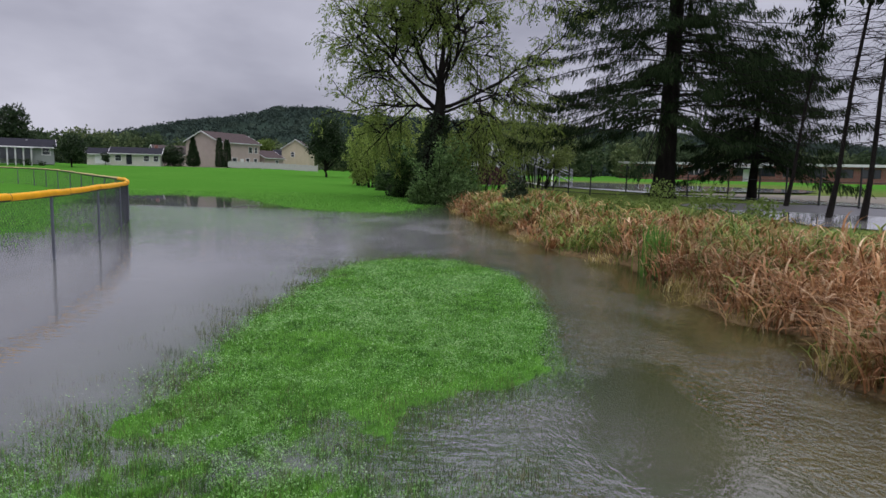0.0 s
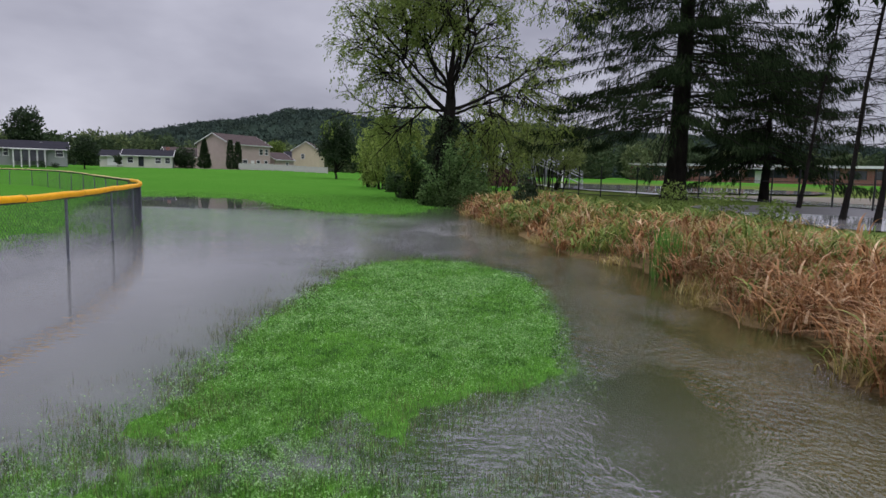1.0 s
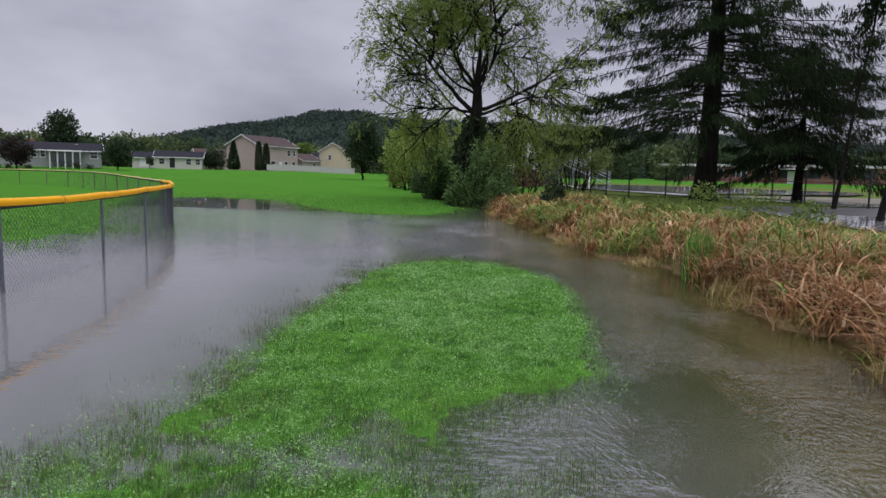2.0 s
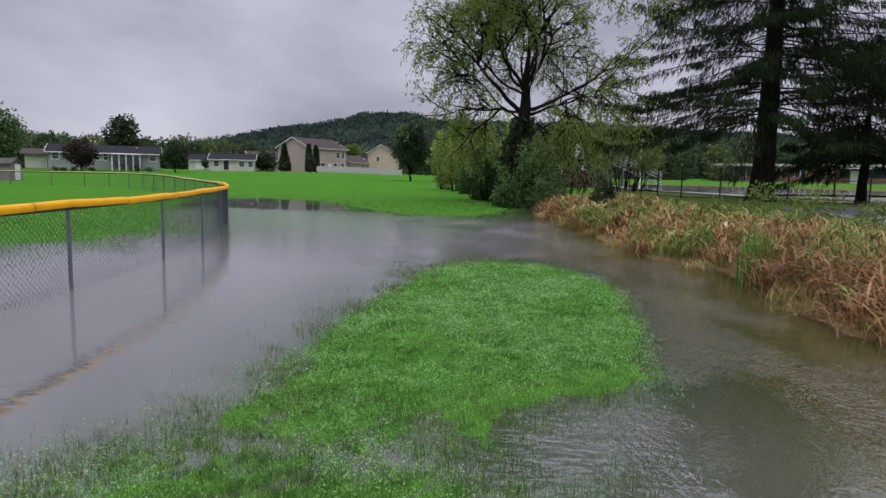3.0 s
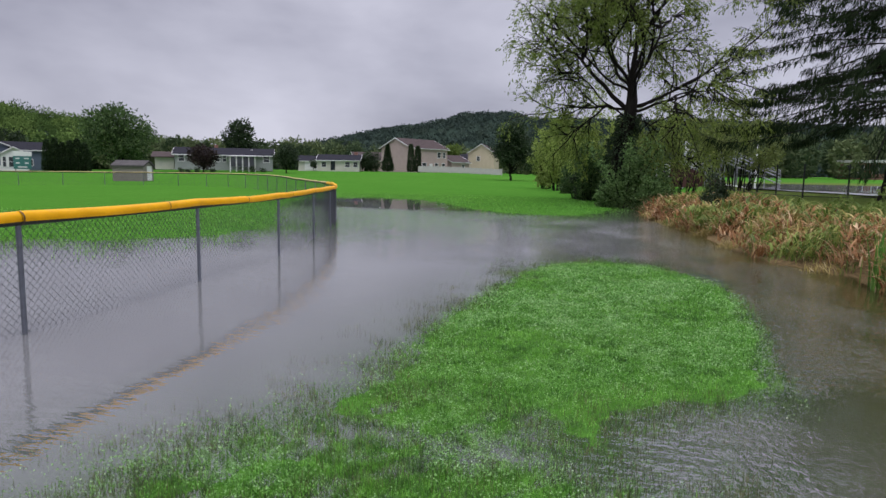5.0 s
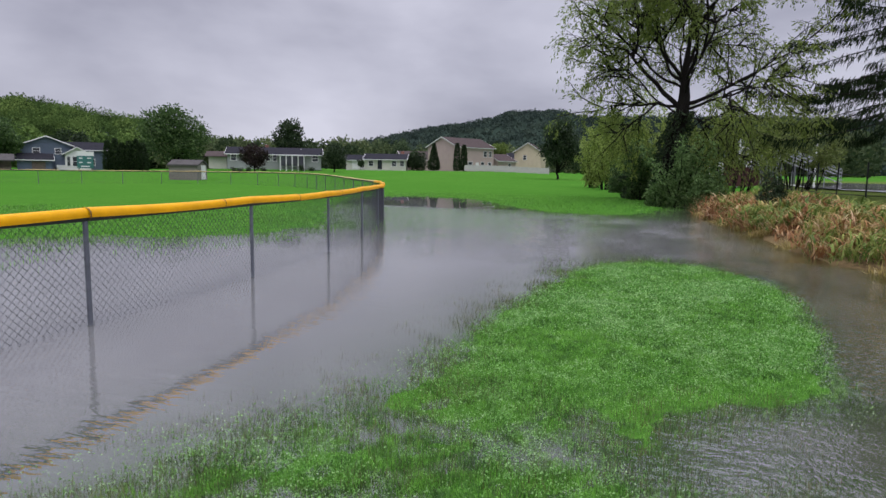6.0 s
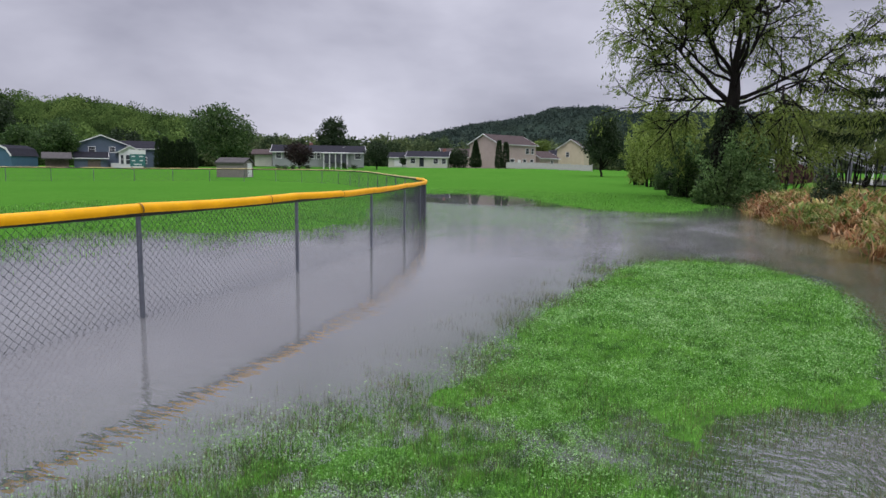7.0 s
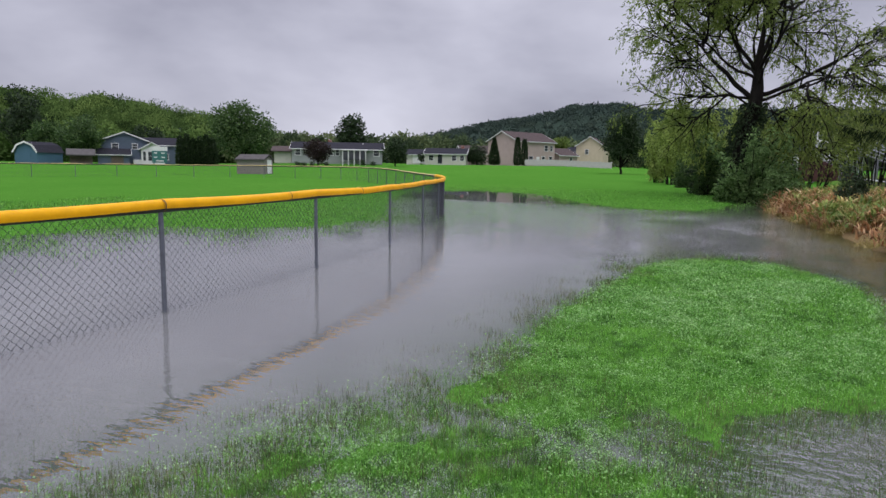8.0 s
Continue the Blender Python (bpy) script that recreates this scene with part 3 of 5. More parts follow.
def make_dead_conifer(at, high, lean, seed, tuft):
    """Thin, mostly bare conifer: a leaning pole with short dead sticks and a few tufts."""
    rng = np.random.default_rng(seed)
    t = thing("bare_conifer", "thin dying conifer with bare horizontal twigs on a straight trunk", "tree", "dying conifers on the bank", at=at)
    wood, tw, cs, ds = Tubes(8), Tubes(3), [], []
    z = np.linspace(-0.3, high, 9)
    ax = np.stack([z * lean + 0.05 * np.sin(z), 0 * z, z], 1)
    wood.add(ax, np.interp(z, [-0.3, 0.5, high], [0.14, 0.088, 0.025]))
    for k in range(150):
        h = rng.uniform(2.6, high)
        p = np.array([h * lean, 0, h])
        a = rng.uniform(0, 2 * math.pi)
        ln = rng.uniform(0.5, 2.1) * (1.1 - 0.5 * h / high)
        pts = limb(rng, p, (math.cos(a), math.sin(a), rng.uniform(-0.25, 0.25)), ln, -0.15, 5, 0.12)
        tw.add(pts, np.linspace(0.02, 0.004, len(pts)))
        for _ in range(3):
            j = rng.integers(1, 5)
            s2 = limb(rng, pts[j], sideways(rng, pts[j] - pts[j - 1], 0.8), ln * 0.3, -0.1, 2, 0.15)
            tw.add(s2, [0.007, 0.006, 0.004])
        if tuft[0] < h < tuft[1] and rng.random() < 0.4:
            m = 70
            q = pts[rng.integers(1, 6, m)] + rng.normal(0, 0.16, (m, 3))
            cs.append(q)
            ds.append(np.tile([0, 0, -1.0], (m, 1)))
    part("trunk", wood.mesh("trunk", M_BARK), M_BARK, t, smooth=True)
    tagged(part("twig_spray", tw.mesh("twig_spray", M_BARK), M_BARK, t), kind="stuff")
    if cs:
        part("needles", leaf_mesh("needles", np.concatenate(cs), np.concatenate(ds), 0.34, 0.09, M_NEEDLE, rng, 0.4), M_NEEDLE, t)
    return t


def clump_points(rng, lobes, n, shell=0.45):
    """Points in a heap of uneven lobes (x, y, z, rx, rz), denser towards their skins."""
    lobes = np.array(lobes, float)
    wgt = lobes[:, 3] ** 2 * lobes[:, 4]
    k = rng.choice(len(lobes), n, p=wgt / wgt.sum())
    u = rng.normal(0, 1, (n, 3))
    u /= np.linalg.norm(u, axis=1)[:, None]
    r = rng.uniform(shell, 1.0, n) + rng.normal(0, 0.07, n)
    r *= 1 + 0.24 * np.sin(5 * u[:, 0] + 4 * u[:, 2] + k) * np.sin(4.5 * u[:, 1] + 2 * k) + 0.10 * np.sin(17 * u[:, 0] + 9 * k) * np.sin(15 * u[:, 2] + 13 * u[:, 1])
    q = lobes[k, :3] + u * r[:, None] * np.stack([lobes[k, 3], lobes[k, 3], lobes[k, 4]], 1)
    return q, u


def make_round_tree(name, label, at, high, width, leaf, n, size, seed, stem=0.22, trunk_r=None, lobes=16, group="", squat=1.0, droop=0.2, category="tree"):
    """A broadleaf tree or shrub: forked stem and a crown of uneven lobes of leaves."""
    rng = np.random.default_rng(seed)
    t = thing(name, label, category, group, at=at)
    z0 = high * stem
    tr = trunk_r or high * 0.022
    wood = Tubes(7)
    wood.add([(0, 0, -0.3), (0, 0, z0 * 0.5), (rng.normal(0, tr), 0, z0), (rng.normal(0, tr), 0, high * 0.8)], [tr * 1.3, tr, tr * 0.9, tr * 0.2])
    heap = []
    for k in range(lobes):
        a = k * 2.4 + rng.uniform(-0.4, 0.4)
        f = (k + 0.5) / lobes
        zz = z0 + (high - z0) * (0.16 + 0.74 * f)
        wide = width * 0.5 * math.sqrt(max(0.05, 1 - (1.7 * abs(f - 0.42) ** 1.25 * squat) ** 2))
        rr = wide * rng.uniform(0.30, 0.60)
        reach = (wide - rr) * rng.uniform(0.85, 1.2)
        heap.append((math.cos(a) * reach, math.sin(a) * reach, zz + rng.normal(0, 0.04) * high, rr, min(rr * 0.85, (high - zz) * 1.0 + 0.15 * rr)))
        pts = limb(rng, (0, 0, z0 * rng.uniform(0.8, 1.6)), (math.cos(a), math.sin(a), 1.1), np.linalg.norm([wide - rr, zz - z0]) * 0.9, 0.2, 4)
        wood.add(pts, np.linspace(tr * 0.45, tr * 0.1, len(pts)))
    part("trunk", wood.mesh("trunk", M_BARK), M_BARK, t, smooth=True)
    q, u = clump_points(rng, heap, n)
    part("crown", leaf_mesh("crown", q, u * 0.7 + np.array([0, 0, -droop]), size, size * 0.55, leaf, rng, 0.6), leaf, t)
    return t


def make_cone_tree(name, label, at, high, width, leaf, n, size, seed, group="", power=0.7):
    """A tight upright evergreen that tapers to its tip."""
    rng = np.random.default_rng(seed)
    t = thing(name, label, "tree", group, at=at)
    wood = Tubes(6)
    wood.add([(0, 0, -0.2), (0, 0, high * 0.5), (0, 0, high * 0.97)], [high * 0.02, high * 0.014, 0.01])
    part("trunk", wood.mesh("trunk", M_BARK), M_BARK, t)
    f = rng.random(n) ** 1.3
    a = rng.uniform(0, 2 * math.pi, n)
    r = width / 2 * np.minimum(1, (1 - f) ** power) * np.minimum(1, 0.7 + f * 3) * rng.uniform(0.6, 1.0, n) * (1 + 0.12 * np.sin(a * 3 + f * 30))
    q = np.stack([r * np.cos(a), r * np.sin(a), high * (0.02 + 0.97 * f)], 1)
    d = np.stack([np.cos(a), np.sin(a), 0 * a + 0.9], 1)
    part("crown", leaf_mesh("crown", q, d, size, size * 0.5, leaf, rng, 0.4), leaf, t)
    return t


def on_land(az, d):
    x, y = polar(az, d)
    return x, y, height(x, y)


make_ash(on_land(1.35, 36))
make_spruce("spruce_tree", "huge dark spruce with sagging boughs over a thick trunk", on_land(-18.7, 42), 27, 4.6, 8.8, 5, per=8, step=0.5, trunk_r=0.62)
make_spruce("spruce_tree", "smaller dark spruce with boughs hanging almost to the ground", on_land(-25.5, 45), 9.5, 2.6, 4.1, 8, 0.42, 0.25, 8, 0.42)
make_dead_conifer(on_land(-30.9, 27), 13, 0.093, 21, (7.5, 10))
make_dead_conifer(on_land(-33.1, 26), 12, 0.05, 22, (9.5, 12))
make_dead_conifer(on_land(-27.9, 36), 14, 0.12, 23, (7.5, 12))
make_dead_conifer(on_land(-35.5, 29), 13, 0.05, 24, (8, 11))


def make_thicket(name, label, at, high, width, leaf, stems, per, size, seed, group="waterside shrubs", hang=0.3, spread=0.16, low=0.08, category="shrub"):
    """A bush of many winding stems, leafy sprigs standing out along each, its outline ragged."""
    rng = np.random.default_rng(seed)
    t = thing(name, label, category, group, at=at)
    wood, cs, ds = Tubes(5), [], []
    for k in range(stems):
        a = k * 2.4 + rng.uniform(-0.5, 0.5)
        f = math.sqrt((k + 0.5) / stems)
        base = np.array([math.cos(a), math.sin(a), 0]) * f * width * 0.24
        tall = high * (1.05 - 0.5 * f * f) * rng.uniform(0.72, 1.08)
        pts = limb(rng, base + np.array([0, 0, -0.2]), (math.cos(a) * spread * f, math.sin(a) * spread * f, 1), tall, -0.05 - 0.15 * f, 9, 0.09)
        wood.add(pts, np.linspace(0.012 + high * 0.006, 0.006, len(pts)))
        for i in range(1, 10):
            if i / 9 < low:
                continue
            for _ in range(3):
                d = sideways(rng, pts[i] - pts[i - 1], rng.uniform(0.5, 1.3))
                sp = limb(rng, pts[i], d, width * rng.uniform(0.08, 0.20), -hang, 3, 0.2)
                wood.add(sp, [0.008, 0.006, 0.005, 0.003])
                m = per
                s = rng.uniform(0.15, 1.05, m) * 3
                q = np.minimum(s.astype(int), 2)
                cs.append(sp[q] + (sp[q + 1] - sp[q]) * (s - q)[:, None] + rng.normal(0, size * 0.45, (m, 3)))
                ds.append(np.tile(d * 0.6 + np.array([0, 0, -hang]), (m, 1)))
    tagged(part("stem_frame", wood.mesh("stem_frame", M_BARK), M_BARK, t, "thin dark stems"), kind="stuff")
    part("crown", leaf_mesh("crown", np.concatenate(cs), np.concatenate(ds), size, size * 0.5, leaf, rng, 0.55), leaf, t)
    return t


# shrubs round the ash
make_thicket("shrub", "leafy green shrub crowding the tree's foot at the waterside", on_land(0.3, 33.5), 3.7, 2.3, M_LEAF_BUSH, 18, 11, 0.17, 31)
make_thicket("shrub", "low green shrub overhanging the water", on_land(-1.9, 32.5), 1.9, 2.4, M_LEAF_BUSH, 16, 11, 0.15, 32)
make_thicket("shrub", "low green shrub overhanging the water", on_land(2.0, 33.5), 1.7, 1.8, M_LEAF_BUSH, 12, 11, 0.15, 131)
make_thicket("shrub", "dense dark green thicket beside the tree", on_land(3.9, 40), 4.4, 1.9, M_LEAF_MID, 14, 12, 0.2, 33)
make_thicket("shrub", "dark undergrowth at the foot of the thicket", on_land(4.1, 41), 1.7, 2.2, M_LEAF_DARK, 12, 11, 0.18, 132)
make_thicket("shrub", "tall pale green thicket behind the tree", on_land(6.0, 60), 8.4, 4.4, M_LEAF_WILLOW, 22, 14, 0.26, 34, hang=0.9, low=0.2)
make_thicket("shrub", "tall pale green thicket behind the tree", on_land(3.1, 46), 7.0, 3.6, M_LEAF_WILLOW, 20, 13, 0.22, 35, hang=0.9, low=0.15)
make_thicket("shrub", "pale green thicket at the lawn's edge", on_land(7.5, 66), 6.0, 2.8, M_LEAF_WILLOW, 16, 12, 0.26, 39, hang=0.8, low=0.15)
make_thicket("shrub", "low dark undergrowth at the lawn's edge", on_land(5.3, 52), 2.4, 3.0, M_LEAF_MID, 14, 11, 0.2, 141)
make_thicket("willow_tree", "olive-green willow with hanging foliage", on_land(-3.3, 50), 7.0, 6.4, M_LEAF_OLIVE, 20, 20, 0.24, 36, "willows behind the bank", 0.6, 0.4, 0.6, "tree")
make_thicket("willow_tree", "olive-green willow with hanging foliage", on_land(-8.0, 54), 6.8, 6.8, M_LEAF_OLIVE, 20, 20, 0.26, 37, "willows behind the bank", 0.5, 0.4, 0.64, "tree")
make_thicket("shrub", "spindly dark bush standing in the reeds", on_land(-6.5, 24.2), 1.5, 1.2, M_LEAF_DARK, 16, 7, 0.10, 38)
make_round_tree("lawn_tree", "dark compact round-headed tree alone on the lawn", on_land(10.55, 95), 9.2, 6.4, M_LEAF_DARK, 9000, 0.34, 40, 0.10, 0.16, 14)

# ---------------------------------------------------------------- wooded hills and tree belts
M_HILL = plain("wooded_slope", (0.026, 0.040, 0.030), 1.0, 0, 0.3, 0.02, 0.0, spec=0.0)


def woods(name, stops, share=0.2):
    """Woodland whose hue changes from crown to crown, with a little play from leaf to leaf."""
    m = Mat(name, 0.95, 0, 0.0)
    hue = m.node("ShaderNodeAttribute")
    hue.attribute_name = "crown_hue"
    c = m.ramp(hue.outputs["Fac"], *stops)
    c = m.mix(m.span(m.island(), 0, 1, 0, 0.28), c, stops[0][1])
    m.color(c).leafy(share)
    return m.m


# far ridge: distance haze is put into the leaf colours, lighter and bluer
M_WOOD_HAZED = woods("hazed_woods", ((0.0, (0.038, 0.056, 0.048)), (0.6, (0.050, 0.072, 0.058)), (1.0, (0.064, 0.088, 0.064))), 0.1)
M_WOOD_MIXED = woods("mixed_woods", ((0.0, (0.020, 0.036, 0.014)), (0.3, (0.06, 0.105, 0.030)), (0.65, (0.10, 0.165, 0.045)), (1.0, (0.16, 0.235, 0.062))))
M_WOOD_DIM = woods("dim_woods", ((0.0, (0.036, 0.056, 0.028)), (0.5, (0.078, 0.110, 0.052)), (1.0, (0.14, 0.17, 0.075))))


def set_hue(ob, count, per, rng):
    """One hue value for all leaves of a crown."""
    a = ob.data.attributes.new("crown_hue", "FLOAT", "POINT")
    a.data.foreach_set("value", np.repeat(rng.random(count), per * 4).astype(np.float32))


def make_hill(name, label, crest, d, deep, crown, count, per, leaf, mat, seed):
    """A ridge seen from below, its crest given as bearing and rise in degrees, covered with tree crowns."""
    rng = np.random.default_rng(seed)
    az_k, el_k = np.array([c[0] for c in crest], float), np.array([c[1] for c in crest], float)
    order = np.argsort(az_k)
    az_k, el_k = az_k[order], el_k[order]

    def top(az):
        return np.tan(np.radians(np.interp(az, az_k, el_k))) * d + 1.65 - crown * 0.9
    az = np.linspace(az_k[0], az_k[-1], 90)
    s = np.linspace(-1, 0.5, 14)
    A, S = np.meshgrid(az, s)
    R = d + S * deep
    Z = top(A) * np.cos(S * math.pi / 2) ** 1.2
    v = np.stack([-R * np.sin(np.radians(A)), R * np.cos(np.radians(A)), Z], -1).reshape(-1, 3)
    i = (np.arange(13)[:, None] * 90 + np.arange(89)[None]).reshape(-1, 1)
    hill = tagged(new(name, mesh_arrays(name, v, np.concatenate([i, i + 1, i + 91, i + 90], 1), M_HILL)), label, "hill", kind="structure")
    a = rng.uniform(az_k[0], az_k[-1], count)
    q = -rng.random(count) ** 1.6
    q[: count // 5] = rng.uniform(-0.06, 0.05, count // 5)
    r = d + q * deep
    c = np.stack([-r * np.sin(np.radians(a)), r * np.cos(np.radians(a)), top(a) * np.cos(q * math.pi / 2) ** 1.2], 1)
    size = crown * rng.uniform(0.45, 1.3, count)
    tall = rng.uniform(0.75, 1.3, (count, 1, 1))
    u = rng.normal(0, 1, (count, per, 3))
    u /= np.linalg.norm(u, axis=2)[..., None]
    u[..., 2] = np.abs(u[..., 2])
    pts = c[:, None] + u * (size[:, None] * rng.uniform(0.7, 1.05, (count, per)))[..., None] * np.concatenate([np.ones((count, 1, 2)), tall], 2)
    wooded = tagged(new("woodland", leaf_mesh("woodland", pts.reshape(-1, 3), u.reshape(-1, 3) * 0.5 + np.array([0, 0, 0.2]), leaf, leaf * 0.8, mat, rng, 0.3)),
                   "unbroken broadleaf woodland covering the hillside", "woods", kind="stuff")
    set_hue(wooded, count, per, rng)
    return hill, wooded


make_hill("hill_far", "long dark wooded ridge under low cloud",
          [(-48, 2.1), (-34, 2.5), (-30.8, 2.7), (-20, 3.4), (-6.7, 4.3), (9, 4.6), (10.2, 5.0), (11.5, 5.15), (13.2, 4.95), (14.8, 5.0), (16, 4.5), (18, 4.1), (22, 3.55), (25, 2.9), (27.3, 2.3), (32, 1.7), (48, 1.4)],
          900, 420, 5.0, 6500, 30, 2.2, M_WOOD_HAZED, 51)
make_hill("hill_near", "wooded hillside behind the houses",
          [(80, 5.2), (66, 4.8), (60, 4.85), (57.5, 4.7), (55.4, 4.2), (53.8, 4.7), (51.5, 4.4), (50.0, 4.1), (47.4, 3.7), (44, 3.0), (41, 2.3), (38, 1.7)],
          300, 95, 5.0, 800, 400, 0.68, M_WOOD_MIXED, 52)


def make_belt(name, label, az0, az1, d0, d1, rise, count, per, leaf, mat, seed, rough=0.3):
    """A belt of trees too far off to tell apart singly."""
    rng = np.random.default_rng(seed)
    a, r = rng.uniform(min(az0, az1), max(az0, az1), count), rng.uniform(d0, d1, count)
    x, y = -r * np.sin(np.radians(a)), r * np.cos(np.radians(a))
    z0 = lie(x, y)
    tall = (np.tan(np.radians(rise)) * r + 1.65 - z0) * rng.uniform(1 - rough, 1.04, count)
    u = rng.normal(0, 1, (count, per, 3))
    u /= np.linalg.norm(u, axis=2)[..., None]
    k = rng.uniform(0.75, 1.05, (count, per))[..., None] * (1 + 0.15 * np.sin(u[..., :1] * 8 + u[..., 2:] * 6))
    half = tall[:, None, None] * 0.5
    pts = np.stack([x, y, z0], 1)[:, None] + np.array([0, 0, 1]) * half + u * k * half * np.array([0.72, 0.72, 1.0])
    belt = tagged(new(name, leaf_mesh(name, pts.reshape(-1, 3), u.reshape(-1, 3) * 0.5, leaf, leaf * 0.75, mat, rng, 0.7)), label, "trees", kind="stuff")
    set_hue(belt, count, per, rng)
    return belt


make_belt("tree_belt", "mixed green hedge trees behind the bungalows", 45, 24, 190, 240, 2.6, 90, 420, 0.9, M_WOOD_DIM, 61)
make_belt("tree_belt", "dull green trees behind the houses", 24, 8, 210, 260, 2.3, 60, 350, 0.9, M_WOOD_DIM, 62)
make_belt("tree_belt", "grey-green trees beyond the sports ground", 6, -20, 130, 175, 3.7, 70, 500, 0.8, M_WOOD_DIM, 63, 0.4)
make_belt("tree_belt", "grey-green trees behind the brick school", -18, -46, 175, 215, 2.4, 60, 350, 0.9, M_WOOD_DIM, 64)
make_belt("tree_belt", "bright mixed trees at the foot of the wooded hill", 72, 46, 185, 215, 2.9, 60, 500, 0.9, M_WOOD_MIXED, 65, 0.4)

# single trees among the houses
make_round_tree("maple_tree", "large dense dark green maple with broad crown", on_land(43.2, 150), 13.4, 14.0, M_LEAF_MID, 9000, 0.62, 71, 0.08, 0.3, 16)
make_round_tree("pine_tree", "broad dark pine rising behind the bungalow", on_land(34.0, 185), 13.6, 9.4, M_LEAF_DARK, 5000, 0.7, 72, 0.2, 0.25, 12)
make_round_tree("ornamental_tree", "small dark purple-leaved tree in front of the bungalow", on_land(36.9, 112), 4.7, 4.9, M_LEAF_RED, 3500, 0.35, 73, 0.2, 0.12, 11)
make_round_tree("ornamental_tree", "small dark tree at the bungalow's corner", on_land(30.2, 114), 5.0, 4.9, M_LEAF_DARK, 3500, 0.35, 74, 0.16, 0.12, 11)
make_round_tree("ornamental_tree", "small round tree by the low white house", on_land(27.9, 140), 2.6, 1.5, M_LEAF_DARK, 800, 0.3, 75, 0.2, 0.05, 7)
make_round_tree("shrub", "dark rounded shrub beside the two-storey house", on_land(23.0, 150), 4.4, 5.2, M_LEAF_DARK, 3500, 0.4, 76, 0.02, 0.08, 10, category="shrub")
make_cone_tree("conifer", "narrow dark garden conifer beside the house", on_land(21.45, 148), 6.2, 3.0, M_LEAF_DARK, 2500, 0.45, 77, power=0.9)
for a_ in (19.4, 18.8):
    make_cone_tree("arborvitae", "tall clipped dark arborvitae against the house wall", on_land(a_, 150 + (a_ < 19) * 1.5), 6.4 if a_ > 19 else 6.1, 1.7, M_LEAF_DARK, 2200, 0.36, int(a_ * 100), "arborvitae by the house", 0.35)
for k_, a_ in enumerate((48.0, 47.5, 47.0, 46.5, 46.0, 45.5)):
    make_cone_tree("cypress", "tall dark columnar cypress in a row", on_land(a_, 138), 5.6 + 0.5 * math.sin(k_ * 2.1), 1.9, M_LEAF_DARK, 1800, 0.4, 900 + k_, "row of cypresses", 0.4)
make_round_tree("garden_tree", "pale yellow-green tree behind the house", on_land(15.8, 180), 8.0, 6.0, M_LEAF_LIGHT, 2500, 0.6, 78, 0.1, 0.15, 10)
make_round_tree("garden_tree", "bright green tree between barn and house", on_land(55.2, 145), 9.0, 8.5, M_LEAF_MID, 5000, 0.55, 79, 0.08, 0.2, 12)
make_round_tree("garden_tree", "dark tree behind the blue house", on_land(50.5, 170), 8.8, 9, M_LEAF_DARK, 4000, 0.6, 80, 0.05, 0.2, 12)
make_round_tree("garden_tree", "tall dark tree above the blue barn", on_land(58.8, 175), 15.5, 10, M_LEAF_DARK, 5000, 0.7, 81, 0.05, 0.25, 13)
make_round_tree("garden_tree", "dull green tree beside the barn", on_land(57.2, 150), 8.0, 8, M_LEAF_MID, 4000, 0.6, 82, 0.05, 0.2, 12)

# ---------------------------------------------------------------- houses
M_GLASS = Mat("window_glass", 0.06, 0, 0.6)
M_GLASS.color(M_GLASS.ramp(M_GLASS.noise(0.6), (0.3, (0.02, 0.024, 0.03)), (0.7, (0.05, 0.055, 0.06))))
M_GLASS = M_GLASS.m
M_WHITE = plain("white_paint", (0.62, 0.61, 0.60), 0.6, 0, 0.06, 2, 0.05)
M_SLATE = plain("dark_shingles", (0.030, 0.030, 0.036), 0.9, 0, 0.2, 2.2, 0.4, 0.02, spec=0.0)
M_BROWN_ROOF = plain("brown_shingles", (0.075, 0.060, 0.058), 0.9, 0, 0.2, 2.2, 0.4, 0.02, spec=0.0)


def siding(name, c, pitch=0.13):
    m = Mat(name, 0.85, 0, 0.1)
    wv = m.node("ShaderNodeTexWave", Scale=0.5 / pitch, Distortion=0.0)
    wv.wave_type, wv.bands_direction, wv.wave_profile = "BANDS", "Z", "SAW"
    m.link(m.co, wv.inputs["Vector"])
    col = m.ramp(m.noise(0.9, 5), (0.3, tuple(v * 0.88 for v in c)), (0.7, c))
    m.color(col).bump(wv.outputs["Fac"], 0.5, 0.015)
    return m.m


M_PINK = siding("rose_beige_siding", (0.40, 0.315, 0.285))
M_CREAM = siding("cream_siding", (0.50, 0.42, 0.31))
M_GREY = siding("grey_siding", (0.27, 0.285, 0.275))
M_PALE = siding("off_white_siding", (0.50, 0.49, 0.42))
M_BLUEGREY = siding("slate_blue_siding", (0.10, 0.125, 0.165))
M_BLUE = siding("blue_siding", (0.07, 0.135, 0.19))
M_SHED = siding("brown_grey_boards", (0.21, 0.19, 0.17))
M_SHED_ROOF = plain("faded_shingles", (0.085, 0.08, 0.078), 0.9, 0, 0.2, 2.2, 0.4, 0.02, spec=0.0)
M_TIMBER = plain("weathered_timber", (0.12, 0.095, 0.075), 0.9, 0, 0.3, 3, 0.4, 0.01)


def gabled(length, width, wall, rise):
    """Walls of a gabled house, ridge along x."""
    bm = bmesh.new()
    prism(bm, [(-width / 2, -0.6), (width / 2, -0.6), (width / 2, wall), (0, wall + rise), (-width / 2, wall)], -length / 2, length / 2)
    bmesh.ops.rotate(bm, verts=bm.verts, matrix=Matrix.Rotation(radians(-90), 3, "Z"))
    return bm


